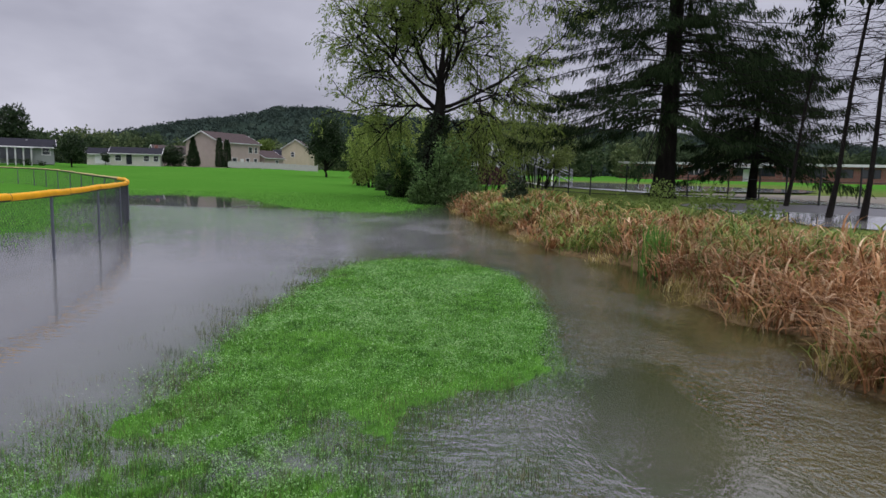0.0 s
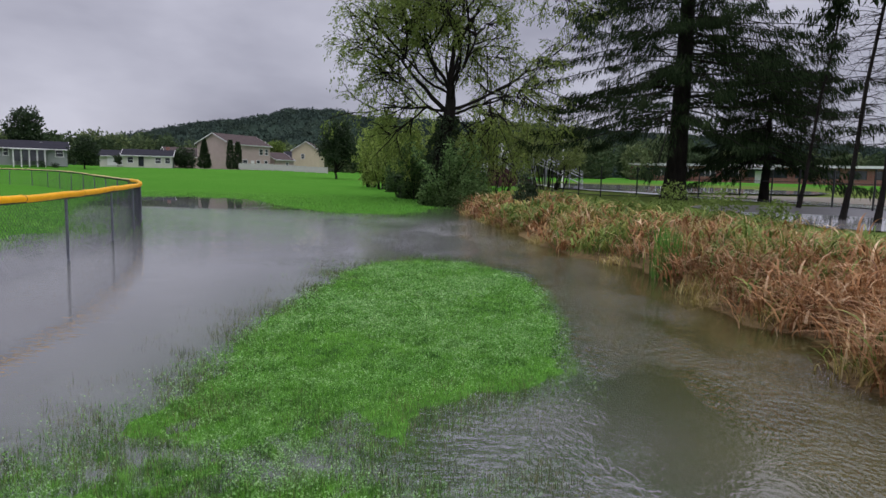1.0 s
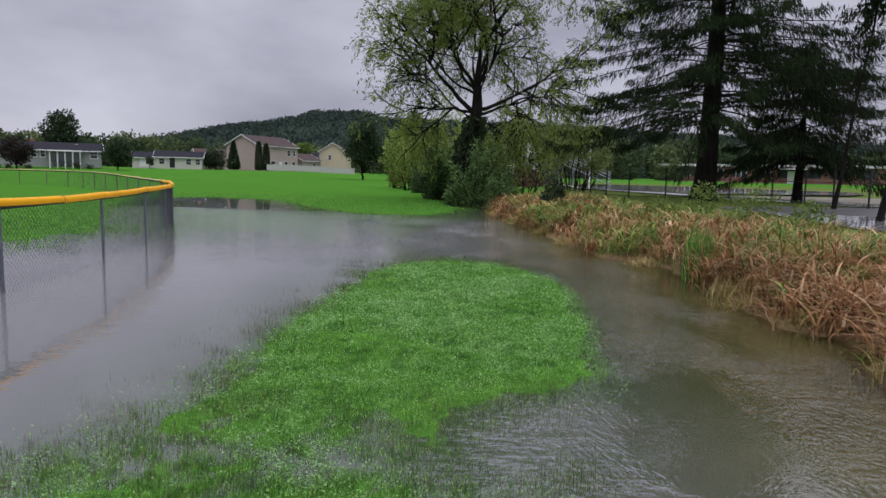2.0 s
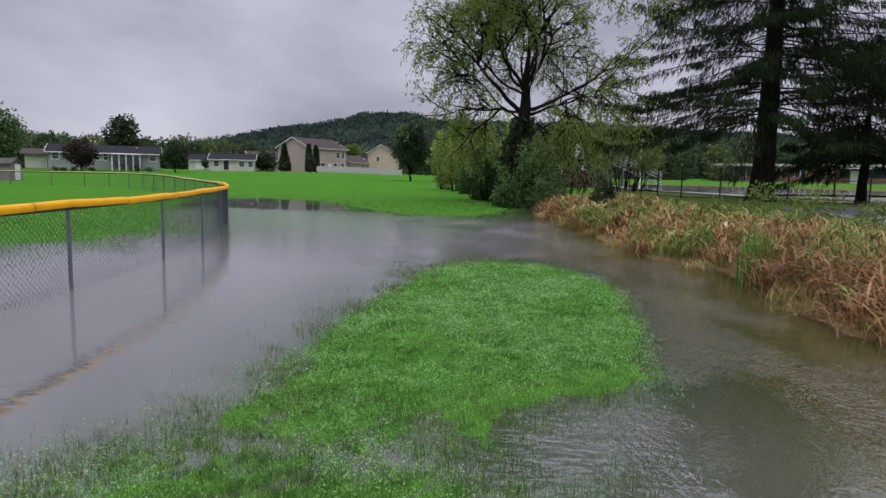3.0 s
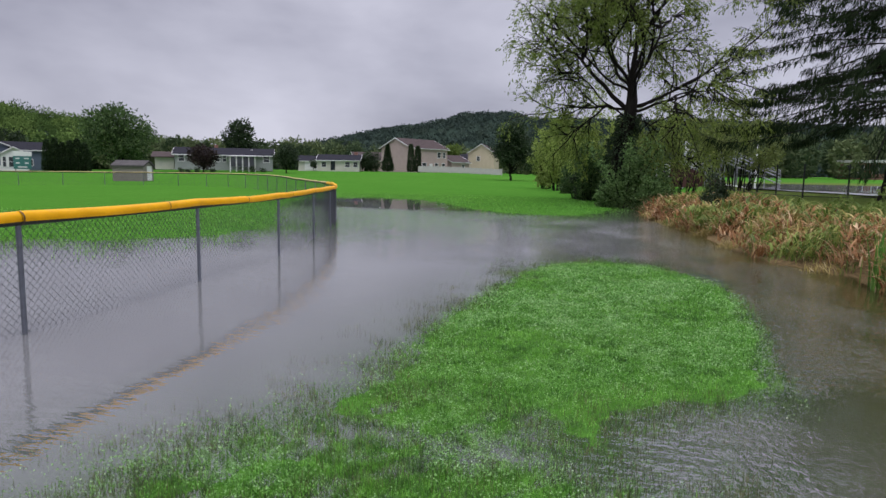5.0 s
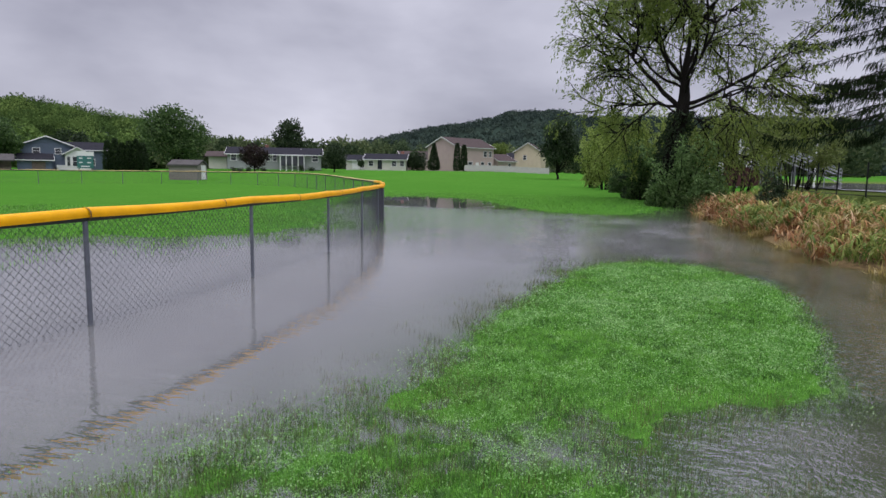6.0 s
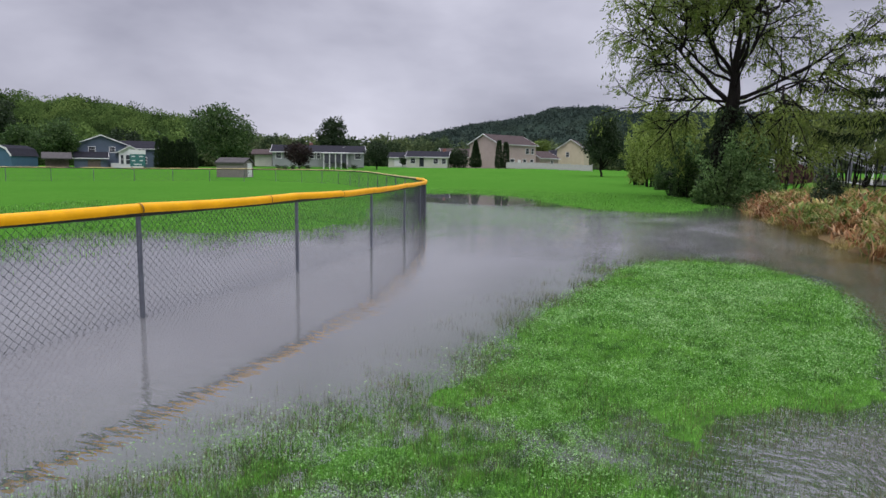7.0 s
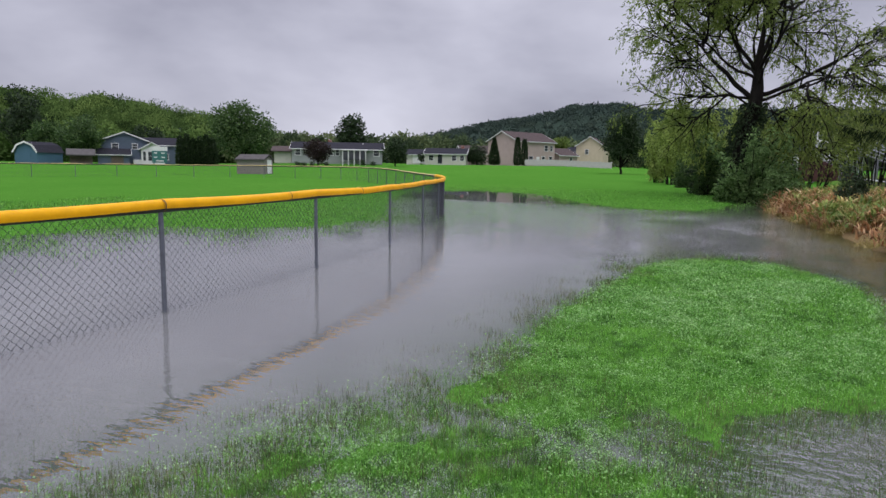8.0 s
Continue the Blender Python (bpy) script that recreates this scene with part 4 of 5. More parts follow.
def gable_roof(length, width, wall, rise, over=0.4, thick=0.18):
    k = rise / (width / 2)
    w = width / 2 + over
    bm = bmesh.new()
    prism(bm, [(-w, wall - k * over), (0, wall + rise), (w, wall - k * over), (w, wall - k * over + thick), (0, wall + rise + thick), (-w, wall - k * over + thick)],
          -length / 2 - over, length / 2 + over)
    bmesh.ops.rotate(bm, verts=bm.verts, matrix=Matrix.Rotation(radians(-90), 3, "Z"))
    return bm


def wall_box(side, length, width, u, z, w, h, out, deep):
    """A block on one wall: side f, b (long walls) or l, r (gable ends); u along it, z its foot."""
    if side in "fb":
        s = -1 if side == "f" else 1
        y = s * (width / 2 + out)
        return boxed(u - w / 2, u + w / 2, min(y, y - s * deep), max(y, y - s * deep), z, z + h)
    s = -1 if side == "l" else 1
    x = s * (length / 2 + out)
    return boxed(min(x, x - s * deep), max(x, x - s * deep), u - w / 2, u + w / 2, z, z + h)


def add_windows(h, length, width, spots):
    for side, u, z, ww, wh in spots:
        wdw = part("window", wall_box(side, length, width, u, z, ww, wh, 0.03, 0.12), M_GLASS, h)
        for du, dz, fw, fh in ((-ww / 2, 0, 0.1, wh), (ww / 2, 0, 0.1, wh), (0, -0.05, ww + 0.2, 0.1), (0, wh - 0.05, ww + 0.2, 0.1), (0, wh / 2 - 0.03, ww, 0.06)):
            part("window_frame", wall_box(side, length, width, u + du, z + dz, fw, fh, 0.07, 0.12), M_WHITE, wdw, "white window frame")


def make_house(name, label, at, turn, length, width, wall, rise, m_wall, m_roof, windows=(), doors=(), chimney=None, category="house", over=0.4):
    h = thing(name, label, category, at=at, turn=turn)
    part("wall", gabled(length, width, wall, rise), m_wall, h)
    roof = part("roof", gable_roof(length, width, wall + 0.01, rise, over), m_roof, h)
    if over > 0.2:
        k = rise / (width / 2)
        for s in (-1, 1):
            y = s * (width / 2 + over)
            part("gutter", boxed(-length / 2 - over, length / 2 + over, min(y, y + s * 0.09), max(y, y + s * 0.09), wall - k * over - 0.02, wall - k * over + 0.14), M_WHITE, roof, "white gutter")
        for s in (-1, 1):
            x = s * (length / 2 + over + 0.01)
            for t in (-1, 1):
                bm = bmesh.new()
                prism(bm, [(0, wall + rise - 0.02), (t * (width / 2 + over), wall - k * over - 0.02), (t * (width / 2 + over), wall - k * over + 0.2), (0, wall + rise + 0.2)], x - 0.03, x + 0.03)
                bmesh.ops.rotate(bm, verts=bm.verts, matrix=Matrix.Rotation(radians(-90), 3, "Z"))
                part("bargeboard", bm, M_WHITE, roof, "white bargeboard")
    add_windows(h, length, width, windows)
    for side, u, ww, wh, m in doors:
        part("door", wall_box(side, length, width, u, 0.05, ww, wh, 0.05, 0.1), m, h)
    if chimney:
        x, y, top = chimney
        part("chimney", boxed(x - 0.35, x + 0.35, y - 0.35, y + 0.35, wall, top, 0.03), M_BRICK_PLAIN, h)
    return h


def brickwork(name):
    m = Mat(name, 0.9, 0, 0.3)
    b = m.node("ShaderNodeTexBrick", Scale=1.0, Mortar_Size=0.012, Brick_Width=0.23, Row_Height=0.075)
    mp = m.node("ShaderNodeMapping")
    mp.inputs["Rotation"].default_value = (radians(90), 0, 0)
    m.link(m.co, mp.inputs["Vector"])
    m.link(mp.outputs["Vector"], b.inputs["Vector"])
    b.inputs["Color1"].default_value, b.inputs["Color2"].default_value, b.inputs["Mortar"].default_value = (0.23, 0.075, 0.05, 1), (0.17, 0.055, 0.04, 1), (0.25, 0.2, 0.17, 1)
    m.color(m.mix(m.span(m.noise(0.5, 4), 0.35, 0.7, 0, 0.4), b.outputs["Color"], (0.13, 0.05, 0.04)))
    return m.m


M_BRICK_PLAIN = brickwork("red_brick")


def land_at(az, d, dz=0.0):
    x, y, z = on_land(az, d)
    return x, y, z + dz


# two-storey rose-beige house, seen corner on
make_house("two_storey_house", "rose-beige two-storey house with brown shingle roof", land_at(19.05, 164), 19 + 48, 14.0, 9.8, 5.8, 2.3, M_PINK, M_BROWN_ROOF,
                  [("f", -4.4, 3.6, 1.1, 1.4), ("f", 3.6, 3.6, 1.3, 1.4), ("f", 5.6, 3.6, 1.0, 1.4), ("f", 2.6, 0.8, 1.2, 1.5), ("f", -2.0, 0.8, 1.6, 1.5), ("f", 5.4, 0.8, 1.2, 1.5)], [("f", 0.6, 1.1, 2.1, M_WHITE)])
wing = land_at(15.9, 172)
make_house("garage_wing", "low rose-beige garage wing with brown shingle roof", wing, 19 + 48, 7.5, 7.0, 2.7, 1.7, M_PINK, M_BROWN_ROOF, [("f", 1.0, 0.9, 1.1, 1.2)], category="garage")
make_house("cream_house", "cream two-storey house, its gable above a white fence", land_at(12.95, 186), 13 + 82, 11, 7.4, 5.6, 2.4, M_CREAM, M_BROWN_ROOF, [("l", 0.8, 3.4, 0.9, 1.3)])
make_house("low_house", "low brown-roofed house behind garden trees", land_at(14.4, 205), 14, 12, 8, 3.0, 2.6, M_CREAM, M_SLATE, [("f", 0, 1, 1.4, 1.2)])
make_house("low_house", "dull house with brown roof behind a shrub", land_at(23.2, 185), 40, 9, 8, 3.0, 2.2, M_PINK, M_BROWN_ROOF)

# grey bungalow with glazed porch
bung = make_house("bungalow", "long grey bungalow with dark slate roof and white porch", land_at(35.15, 126, 0.75), 33, 16.6, 8.0, 2.1, 1.2, M_GREY, M_SLATE,
                  [("f", -7.2, 0.9, 1.0, 1.2), ("f", 7.2, 0.9, 1.1, 1.2), ("f", -1.2, 0.9, 0.8, 1.2), ("f", 0.0, 0.9, 0.7, 1.2), ("f", -3.0, 0.6, 0.9, 1.5)], [], (-1.6, 1.0, 4.0))
px0, px1 = 1.0, 5.2
part("porch_roof", boxed(px0 - 0.3, px1 + 0.3, -6.4, -3.9, 1.88, 2.02, 0.03), M_WHITE, bung, "white porch roof")
for k_ in range(5):
    u_ = px0 + (px1 - px0) * k_ / 4
    part("porch_post", boxed(u_ - 0.08, u_ + 0.08, -6.2, -6.02, -0.9, 1.88), M_WHITE, bung, "white porch post")
    if k_ < 4:
        part("porch_glazing", boxed(u_ + 0.14, u_ + (px1 - px0) / 4 - 0.14, -6.14, -6.08, 0.1, 1.86), M_GLASS, bung, "dark porch glazing")
part("side_roof", gable_roof(3.6, 4.4, 1.7, 0.8), M_BROWN_ROOF, bung).location = (-10.6, 3.5, 0)
part("side_wall", gabled(3.2, 4.0, 1.7, 0.75), M_PALE, bung, "off-white side wing").location = (-10.6, 3.5, 0)
part("vent", boxed(4.5, 4.9, -1.0, -0.7, 2.85, 3.25, 0.04), M_WHITE, bung, "white roof vent")

for k_, (a_, h_) in enumerate(((38.6, 0.7), (38.1, 0.6), (37.4, 0.8), (36.2, 0.6), (33.0, 1.0), (32.2, 0.7))):
    make_round_tree("garden_shrub", "small dark clipped shrub along the bungalow wall", on_land(a_, 119), h_, 1.2, M_LEAF_DARK, 350, 0.18, 400 + k_, 0.02, 0.03, 6, "shrubs along the bungalow", category="shrub")

# low white house with garage
make_house("white_bungalow", "off-white bungalow with grey shingle roof", land_at(25.6, 150, 0.2), 20, 9.2, 8.0, 2.2, 1.2, M_PALE, M_SLATE,
           [("f", 2.0, 0.7, 1.1, 1.2), ("f", 3.8, 0.7, 1.0, 1.2), ("f", -3.2, 0.7, 1.1, 1.2)], [("f", -1.2, 1.0, 2.0, M_GLASS)], (3.6, 0.2, 4.2))
make_house("garage", "off-white garage with grey shingle roof", land_at(28.0, 152, 0.2), 24, 5.6, 7.0, 2.0, 1.1, M_PALE, M_SLATE, [], [("f", 0.4, 3.6, 1.9, M_WHITE)], category="garage")

# blue-grey house
blue = make_house("blue_house", "slate-blue house with white trim and grey roof", land_at(52.1, 152, -0.3), 52 + 90, 11, 8.6, 4.9, 1.7, M_BLUEGREY, M_SLATE,
                  [("l", 1.7, 3.3, 1.2, 1.1), ("l", -1.9, 3.3, 1.0, 1.1)])
make_house("house_wing", "slate-blue wing with shallow grey roof", land_at(49.7, 158, -0.3), 50, 8.5, 7, 4.4, 1.5, M_BLUEGREY, M_SLATE, [("f", 1.5, 1.2, 1.2, 1.3)])
make_house("sunroom", "white glazed sunroom with small gable", land_at(50.1, 147, -0.2), 50 + 90, 4, 4.2, 3.3, 1.2, M_WHITE, M_SLATE, [("l", -1.0, 0.9, 0.9, 1.9), ("l", 0.4, 0.9, 0.9, 1.9), ("l", 1.5, 0.9, 0.6, 1.9)], category="porch")
make_house("lean_to", "low grey-roofed lean-to against the blue house", land_at(52.9, 146, -0.4), 53, 5.6, 4, 2.3, 1.0, M_BLUEGREY, M_SLATE, [], [("f", 0.6, 2.2, 1.9, M_TIMBER)], category="garage")
part("deck", boxed(-6.5, -4.0, -3.0, 3.0, 0.6, 1.5), M_WHITE, blue, "white deck railing").location = (0, -4.5, -0.3)


def make_gambrel(at, turn):
    h = thing("barn", "blue gambrel-roofed garden barn with grey shingles", "barn", at=at, turn=turn)
    w, l_, e, k, r = 2.0, 4.6, 2.0, 2.9, 3.35
    prof = [(-w, -0.5), (w, -0.5), (w, e), (w * 0.62, k), (0, r), (-w * 0.62, k), (-w, e)]
    bm = prism(bmesh.new(), prof, -l_ / 2, l_ / 2)
    part("wall", bm, M_BLUE, h)
    o = 0.13
    outer = [(w + 0.2, e - 0.1), (w * 0.62 + o, k + o), (0, r + o * 1.2), (-w * 0.62 - o, k + o), (-w - 0.2, e - 0.1)]
    inner = [(-w - 0.05, e - 0.1), (-w * 0.62, k + 0.015), (0, r + 0.015), (w * 0.62, k + 0.015), (w + 0.05, e - 0.1)]
    part("roof", prism(bmesh.new(), outer + inner, -l_ / 2 - 0.2, l_ / 2 + 0.2), M_SLATE, h)
    part("trim", prism(bmesh.new(), [(x * 1.02, z + 0.05) for x, z in outer] + [(x, z - 0.06) for x, z in inner], -l_ / 2 - 0.26, -l_ / 2 - 0.21), M_WHITE, h, "white gable trim")
    part("door", boxed(-0.8, 0.8, -l_ / 2 - 0.03, -l_ / 2 + 0.05, 0, 1.9), M_BLUE, h)
    h.scale = (1.15, 1.15, 1.15)
    return h


make_gambrel(land_at(57.9, 131, -0.3), 58 - 45)
run_in = thing("open_shed", "low open-fronted timber shed with pale pitched roof", "shed", at=land_at(55.15, 128, -0.5), turn=55)
part("roof", gable_roof(4.6, 3.2, 2.15, 0.85, 0.3), M_SHED_ROOF, run_in)
part("back_wall", boxed(-2.0, 2.0, 1.1, 1.25, -0.4, 2.15), M_TIMBER, run_in)
for x_ in (-1.9, -0.6, 0.7, 1.9):
    part("post", boxed(x_ - 0.1, x_ + 0.1, -1.3, -1.1, -0.4, 2.15), M_TIMBER, run_in)
part("front_boards", boxed(-2.0, 2.0, -1.26, -1.14, -0.3, 1.0), M_TIMBER, run_in)
run_in.scale = (0.85, 1, 1)

make_house("garden_shed", "small tan garden shed with grey roof on the lawn", land_at(42.2, 80), 42 - 26, 3.4, 2.4, 1.6, 0.5, M_SHED, M_SHED_ROOF, [], [("r", 0.2, 1.1, 1.6, M_WHITE)], category="shed", over=0.15)

# scoreboard behind the outfield
sb = thing("scoreboard", "white and green scoreboard on two posts", "scoreboard", at=land_at(49.6, 118), turn=49.6)
M_GREEN_PANEL = plain("green_panel", (0.03, 0.13, 0.12), 0.5, 0, 0.15, 2)
part("panel", boxed(-1.15, 1.15, -0.08, 0.08, 0.6, 2.55, 0.02), M_GREEN_PANEL, sb)
part("header", boxed(-1.25, 1.25, -0.1, 0.1, 2.56, 3.25, 0.02), M_WHITE, sb, "white header board")
for x_ in (-0.9, 0.9):
    part("post", boxed(x_ - 0.08, x_ + 0.08, 0.09, 0.25, -0.5, 2.5), M_STEEL, sb)
for x_, z_, w_ in ((-0.6, 2.2, 0.5), (0.55, 2.2, 0.6), (-0.6, 1.5, 0.5), (0.55, 1.5, 0.5), (0.0, 0.9, 1.2)):
    part("bar", boxed(x_ - w_ / 2, x_ + w_ / 2, -0.1, -0.085, z_ - 0.09, z_ + 0.09), M_WHITE, sb, "white bar of writing")

# white garden fence
M_VINYL = plain("weathered_vinyl", (0.40, 0.39, 0.37), 0.7, 0, 0.10, 1.5, 0.05, spec=0.1)
wf = thing("garden_fence", "white vinyl panel fence along the gardens", "fence")
a_, fz = 18.3, 148
while a_ > 11.6:
    x_, y_, z_ = on_land(a_, fz)
    part("panel", boxed(-1.17, 1.17, -0.03, 0.03, 0.05, 1.32), M_VINYL, wf).matrix_basis = pose(x_, y_, z_ + 0.12, 0, 0, a_)
    part("post", boxed(-0.07, 0.07, -0.07, 0.07, -0.4, 1.5, 0.015), M_VINYL, wf).matrix_basis = pose(*polar(a_ - 0.465, fz), z_ + 0.12, 0, 0, a_)
    a_ -= 0.93

# ---------------------------------------------------------------- sports ground and school across the channel
M_ALU = plain("aluminium", (0.27, 0.28, 0.30), 0.5, 0.5, 0.12, 3, 0.05)
M_MAROON = plain("maroon_panel", (0.06, 0.02, 0.018), 0.7, 0, 0.25, 2)
M_DARKPOST = plain("dark_coated_steel", (0.02, 0.022, 0.022), 0.6, 0.2, 0.3, 5)
M_PATH = plain("wet_concrete", (0.36, 0.35, 0.34), 0.35, 0, 0.15, 1.5, 0.1)


def make_bleacher(label, at, turn, rows, span, rail, skirt):
    """Stepped stand that climbs to local -x; its rows run along y."""
    b = thing("bleacher", label, "bleachers", at=at, turn=turn)
    for k in range(rows):
        x, z = -0.62 * k, 0.32 + 0.27 * k
        part("seat_plank", boxed(x - 0.13, x + 0.13, -span / 2, span / 2, z + 0.18, z + 0.23, 0.01), M_ALU, b)
        part("foot_plank", boxed(x - 0.45, x - 0.14, -span / 2, span / 2, z, z + 0.05, 0.01), M_ALU, b)
    for y in np.linspace(-span / 2, span / 2, 4):
        t = Tubes(5)
        t.add([(0.1, y, 0.2), (-0.62 * rows, y, 0.2 + 0.27 * rows)], [0.05, 0.05])
        for k in range(0, rows + 1, 2):
            t.add([(-0.62 * k, y, -0.4), (-0.62 * k, y, 0.2 + 0.27 * k)], [0.04, 0.04])
        part("truss", t.mesh("truss", M_ALU), M_ALU, b)
    if rail:
        for y in (-span / 2 - 0.05, span / 2 + 0.05):
            t = Tubes(5)
            for dz in (0.55, 0.85, 1.15):
                t.add([(0, y, 0.3 + dz), (-0.62 * rows, y, 0.3 + dz + 0.27 * rows)], [0.03, 0.03])
            for k in range(0, rows + 1, 2):
                t.add([(-0.62 * k, y, 0.3 + 0.27 * k), (-0.62 * k, y, 1.45 + 0.27 * k)], [0.025, 0.025])
            part("side_rail", t.mesh("side_rail", M_ALU), M_ALU, b, "pale metal side rail")
    if skirt:
        bm = bmesh.new()
        prism(bm, [(0.1, -0.3), (0.1, 0.25), (-0.62 * rows, 0.2 + 0.27 * rows), (-0.62 * rows, -0.3)], -span / 2 - 0.14, -span / 2 - 0.1)
        part("skirt", bm, M_MAROON, b, "dark maroon side panel")
    return b


make_bleacher("grey aluminium bleachers with side rails", land_at(-11.0, 68), -10, 10, 7, True, False)
make_bleacher("aluminium bleachers closed in by dark maroon panels", land_at(-6.9, 72), -5, 8, 8, True, True)
pb = thing("press_box", "small white-railed viewing platform on posts", "platform", at=land_at(-3.3, 76), turn=-4)
part("deck", boxed(-2.2, 2.2, -1.5, 1.5, 1.9, 2.05), M_ALU, pb)
for x_ in (-2.0, -0.7, 0.7, 2.0):
    part("post", boxed(x_ - 0.06, x_ + 0.06, -1.4, -1.28, -0.4, 3.0), M_WHITE, pb, "white post")
for z_ in (2.4, 2.7, 3.0):
    part("rail", boxed(-2.0, 2.0, -1.38, -1.32, z_, z_ + 0.06), M_WHITE, pb, "white rail")


def make_flood_pole(az, d, high):
    p = thing("floodlight_pole", "thin pale floodlight pole with a cross arm", "pole", "floodlights of the sports ground", at=land_at(az, d))
    t = Tubes(7)
    t.add([(0, 0, -0.4), (0, 0, high)], [0.13, 0.08])
    part("pole", t.mesh("pole", M_WHITE), M_WHITE, p)
    part("cross_arm", boxed(-0.7, 0.7, -0.06, 0.06, high - 0.35, high - 0.2), M_ALU, p)
    for x_ in (-0.5, 0.1):
        part("lamp", boxed(x_ - 0.2, x_ + 0.2, -0.25, 0.1, high - 0.2, high + 0.12, 0.03), M_WHITE, p, "white lamp head")


make_flood_pole(-3.95, 80, 5.2)
make_flood_pole(-4.5, 82, 4.2)
make_flood_pole(-9.3, 90, 5.6)

# running-track fence
tf = thing("track_fence", "dark chain-link fence with tall posts along the track", "fence")
track = [polar(a, d) for a, d in ((-4.2, 88), (-5.6, 70), (-7.0, 56), (-9.0, 48), (-12, 43), (-15, 41.5), (-19.5, 45), (-24.2, 44), (-28, 40), (-31.5, 37), (-38, 33), (-46, 30))]
tl = smooth_line(track, 2.6)
heads = []
for x_, y_ in tl:
    z_ = height(x_, y_)
    t_ = Tubes(6)
    t_.add([(x_, y_, z_ - 0.4), (x_, y_, z_ + 1.95)], [0.045, 0.045])
    part("post", t_.mesh("post", M_DARKPOST), M_DARKPOST, tf)
    heads.append((x_, y_, z_))
for dz_, r_ in ((1.25, 0.02), (0.12, 0.02)):
    t_ = Tubes(5)
    t_.add([(x, y, z + dz_) for x, y, z in heads], [r_] * len(heads))
    part("rail", t_.mesh("rail", M_DARKPOST), M_DARKPOST, tf)

# brick school, one storey, flat roof with white fascia
sc = thing("school", "long one-storey red brick school with white roof edge", "school", at=land_at(-29.5, 132), turn=-27)
SL = 34.0
part("wall", boxed(-SL, SL, 0, 14, -0.8, 3.0), M_BRICK_PLAIN, sc)
roof_ = part("roof", boxed(-SL - 0.6, SL + 0.6, -0.6, 14.6, 3.01, 3.22), M_SLATE, sc)
part("fascia", boxed(-SL - 0.65, SL + 0.65, -0.7, -0.61, 2.9, 3.35), M_WHITE, roof_, "white fascia board")
for k_ in range(-8, 9):
    x_ = k_ * 4.0 + 0.6
    wdw_ = part("window", boxed(x_ - 1.35, x_ + 1.35, -0.06, 0.05, 1.0, 2.5), M_GLASS, sc)
    for u_ in (-1.35, -0.45, 0.45, 1.35):
        part("window_frame", boxed(x_ + u_ - 0.05, x_ + u_ + 0.05, -0.1, 0.04, 0.95, 2.55), M_WHITE if k_ < -3 else M_DARKPOST, wdw_)
part("door", boxed(-11.3, -9.9, -0.12, 0.02, 0.0, 2.2), M_WHITE, sc, "white door")
part("canopy", boxed(-13, -8.2, -2.0, 0, 2.5, 2.7), M_WHITE, sc, "white entrance canopy")

# standing flood on track, street and playing field
w2 = Mat("street_flood", 0.05, 0, 0.5)
w2.color(w2.ramp(w2.noise(0.4, 4), (0.3, (0.16, 0.155, 0.15)), (0.7, (0.24, 0.235, 0.235))))
w2.bump(w2.noise(3.0, 3, 0.5, (0.4, 1.0, 1.0)), 0.08, 0.02)


def make_flood(name, label, az0, az1, near, far, mat, lift, seed, cat="water"):
    """A sheet lying in a hollow between two bearings, its shores uneven."""
    rng = np.random.default_rng(seed)
    n, m = 60, 6
    a = np.linspace(az0, az1, n)
    wav = np.cumsum(rng.normal(0, 0.12, (2, n)), 1)
    lo = np.interp(a, *zip(*sorted(near))) + wav[0] * 0.5
    hi = np.interp(a, *zip(*sorted(far))) + wav[1]
    pinch = np.clip(np.minimum(np.arange(n), np.arange(n)[::-1]) / 3, 0, 1)
    mid = (lo + hi) / 2
    lo, hi = mid + (lo - mid) * pinch, mid + (hi - mid) * pinch
    R = lo[None] + (hi - lo)[None] * np.linspace(0, 1, m)[:, None]
    X, Y = -R * np.sin(np.radians(a)), R * np.cos(np.radians(a))
    v = np.stack([X, Y, lie(X, Y) + lift], -1).reshape(-1, 3)
    i = (np.arange(m - 1)[:, None] * n + np.arange(n - 1)[None]).reshape(-1, 1)
    return tagged(new(name, mesh_arrays(name, v, np.concatenate([i, i + 1, i + n + 1, i + n], 1), mat)), label, cat, kind="structure")


M_ASPHALT = plain("wet_asphalt", (0.055, 0.053, 0.052), 0.45, 0, 0.25, 1.2, 0.3, 0.01)
M_MUD = plain("muddy_verge", (0.12, 0.10, 0.065), 0.7, 0, 0.35, 0.8, 0.4, 0.03)
make_flood("road", "dark wet asphalt street beside the flood", -20, -52, [(-20, 29), (-34, 28), (-52, 27)], [(-20, 36), (-34, 38.5), (-52, 37)], M_ASPHALT, 0.028, 95, "road")
make_flood("verge", "muddy trampled verge along the track", -20, -52, [(-20, 50), (-34, 43), (-52, 42)], [(-20, 52), (-34, 58), (-52, 56)], M_MUD, 0.022, 96, "verge")
make_flood("water_street", "pale flood water standing on the street", -23, -50, [(-23, 28.5), (-30, 21.8), (-50, 20.5)], [(-23, 29.8), (-34, 29.3), (-50, 28)], w2.m, 0.04, 91)
make_flood("water_lot", "pale flood water standing behind the street", -18.5, -50, [(-18.5, 46), (-34, 37.5), (-50, 36)], [(-18.5, 48), (-34, 44), (-50, 42)], w2.m, 0.045, 92)
make_flood("water_track", "pale flood water covering the running track", -7.8, -30, [(-7.8, 57), (-17, 50), (-30, 58)], [(-7.8, 74), (-17, 72), (-30, 66)], w2.m, 0.13, 93)
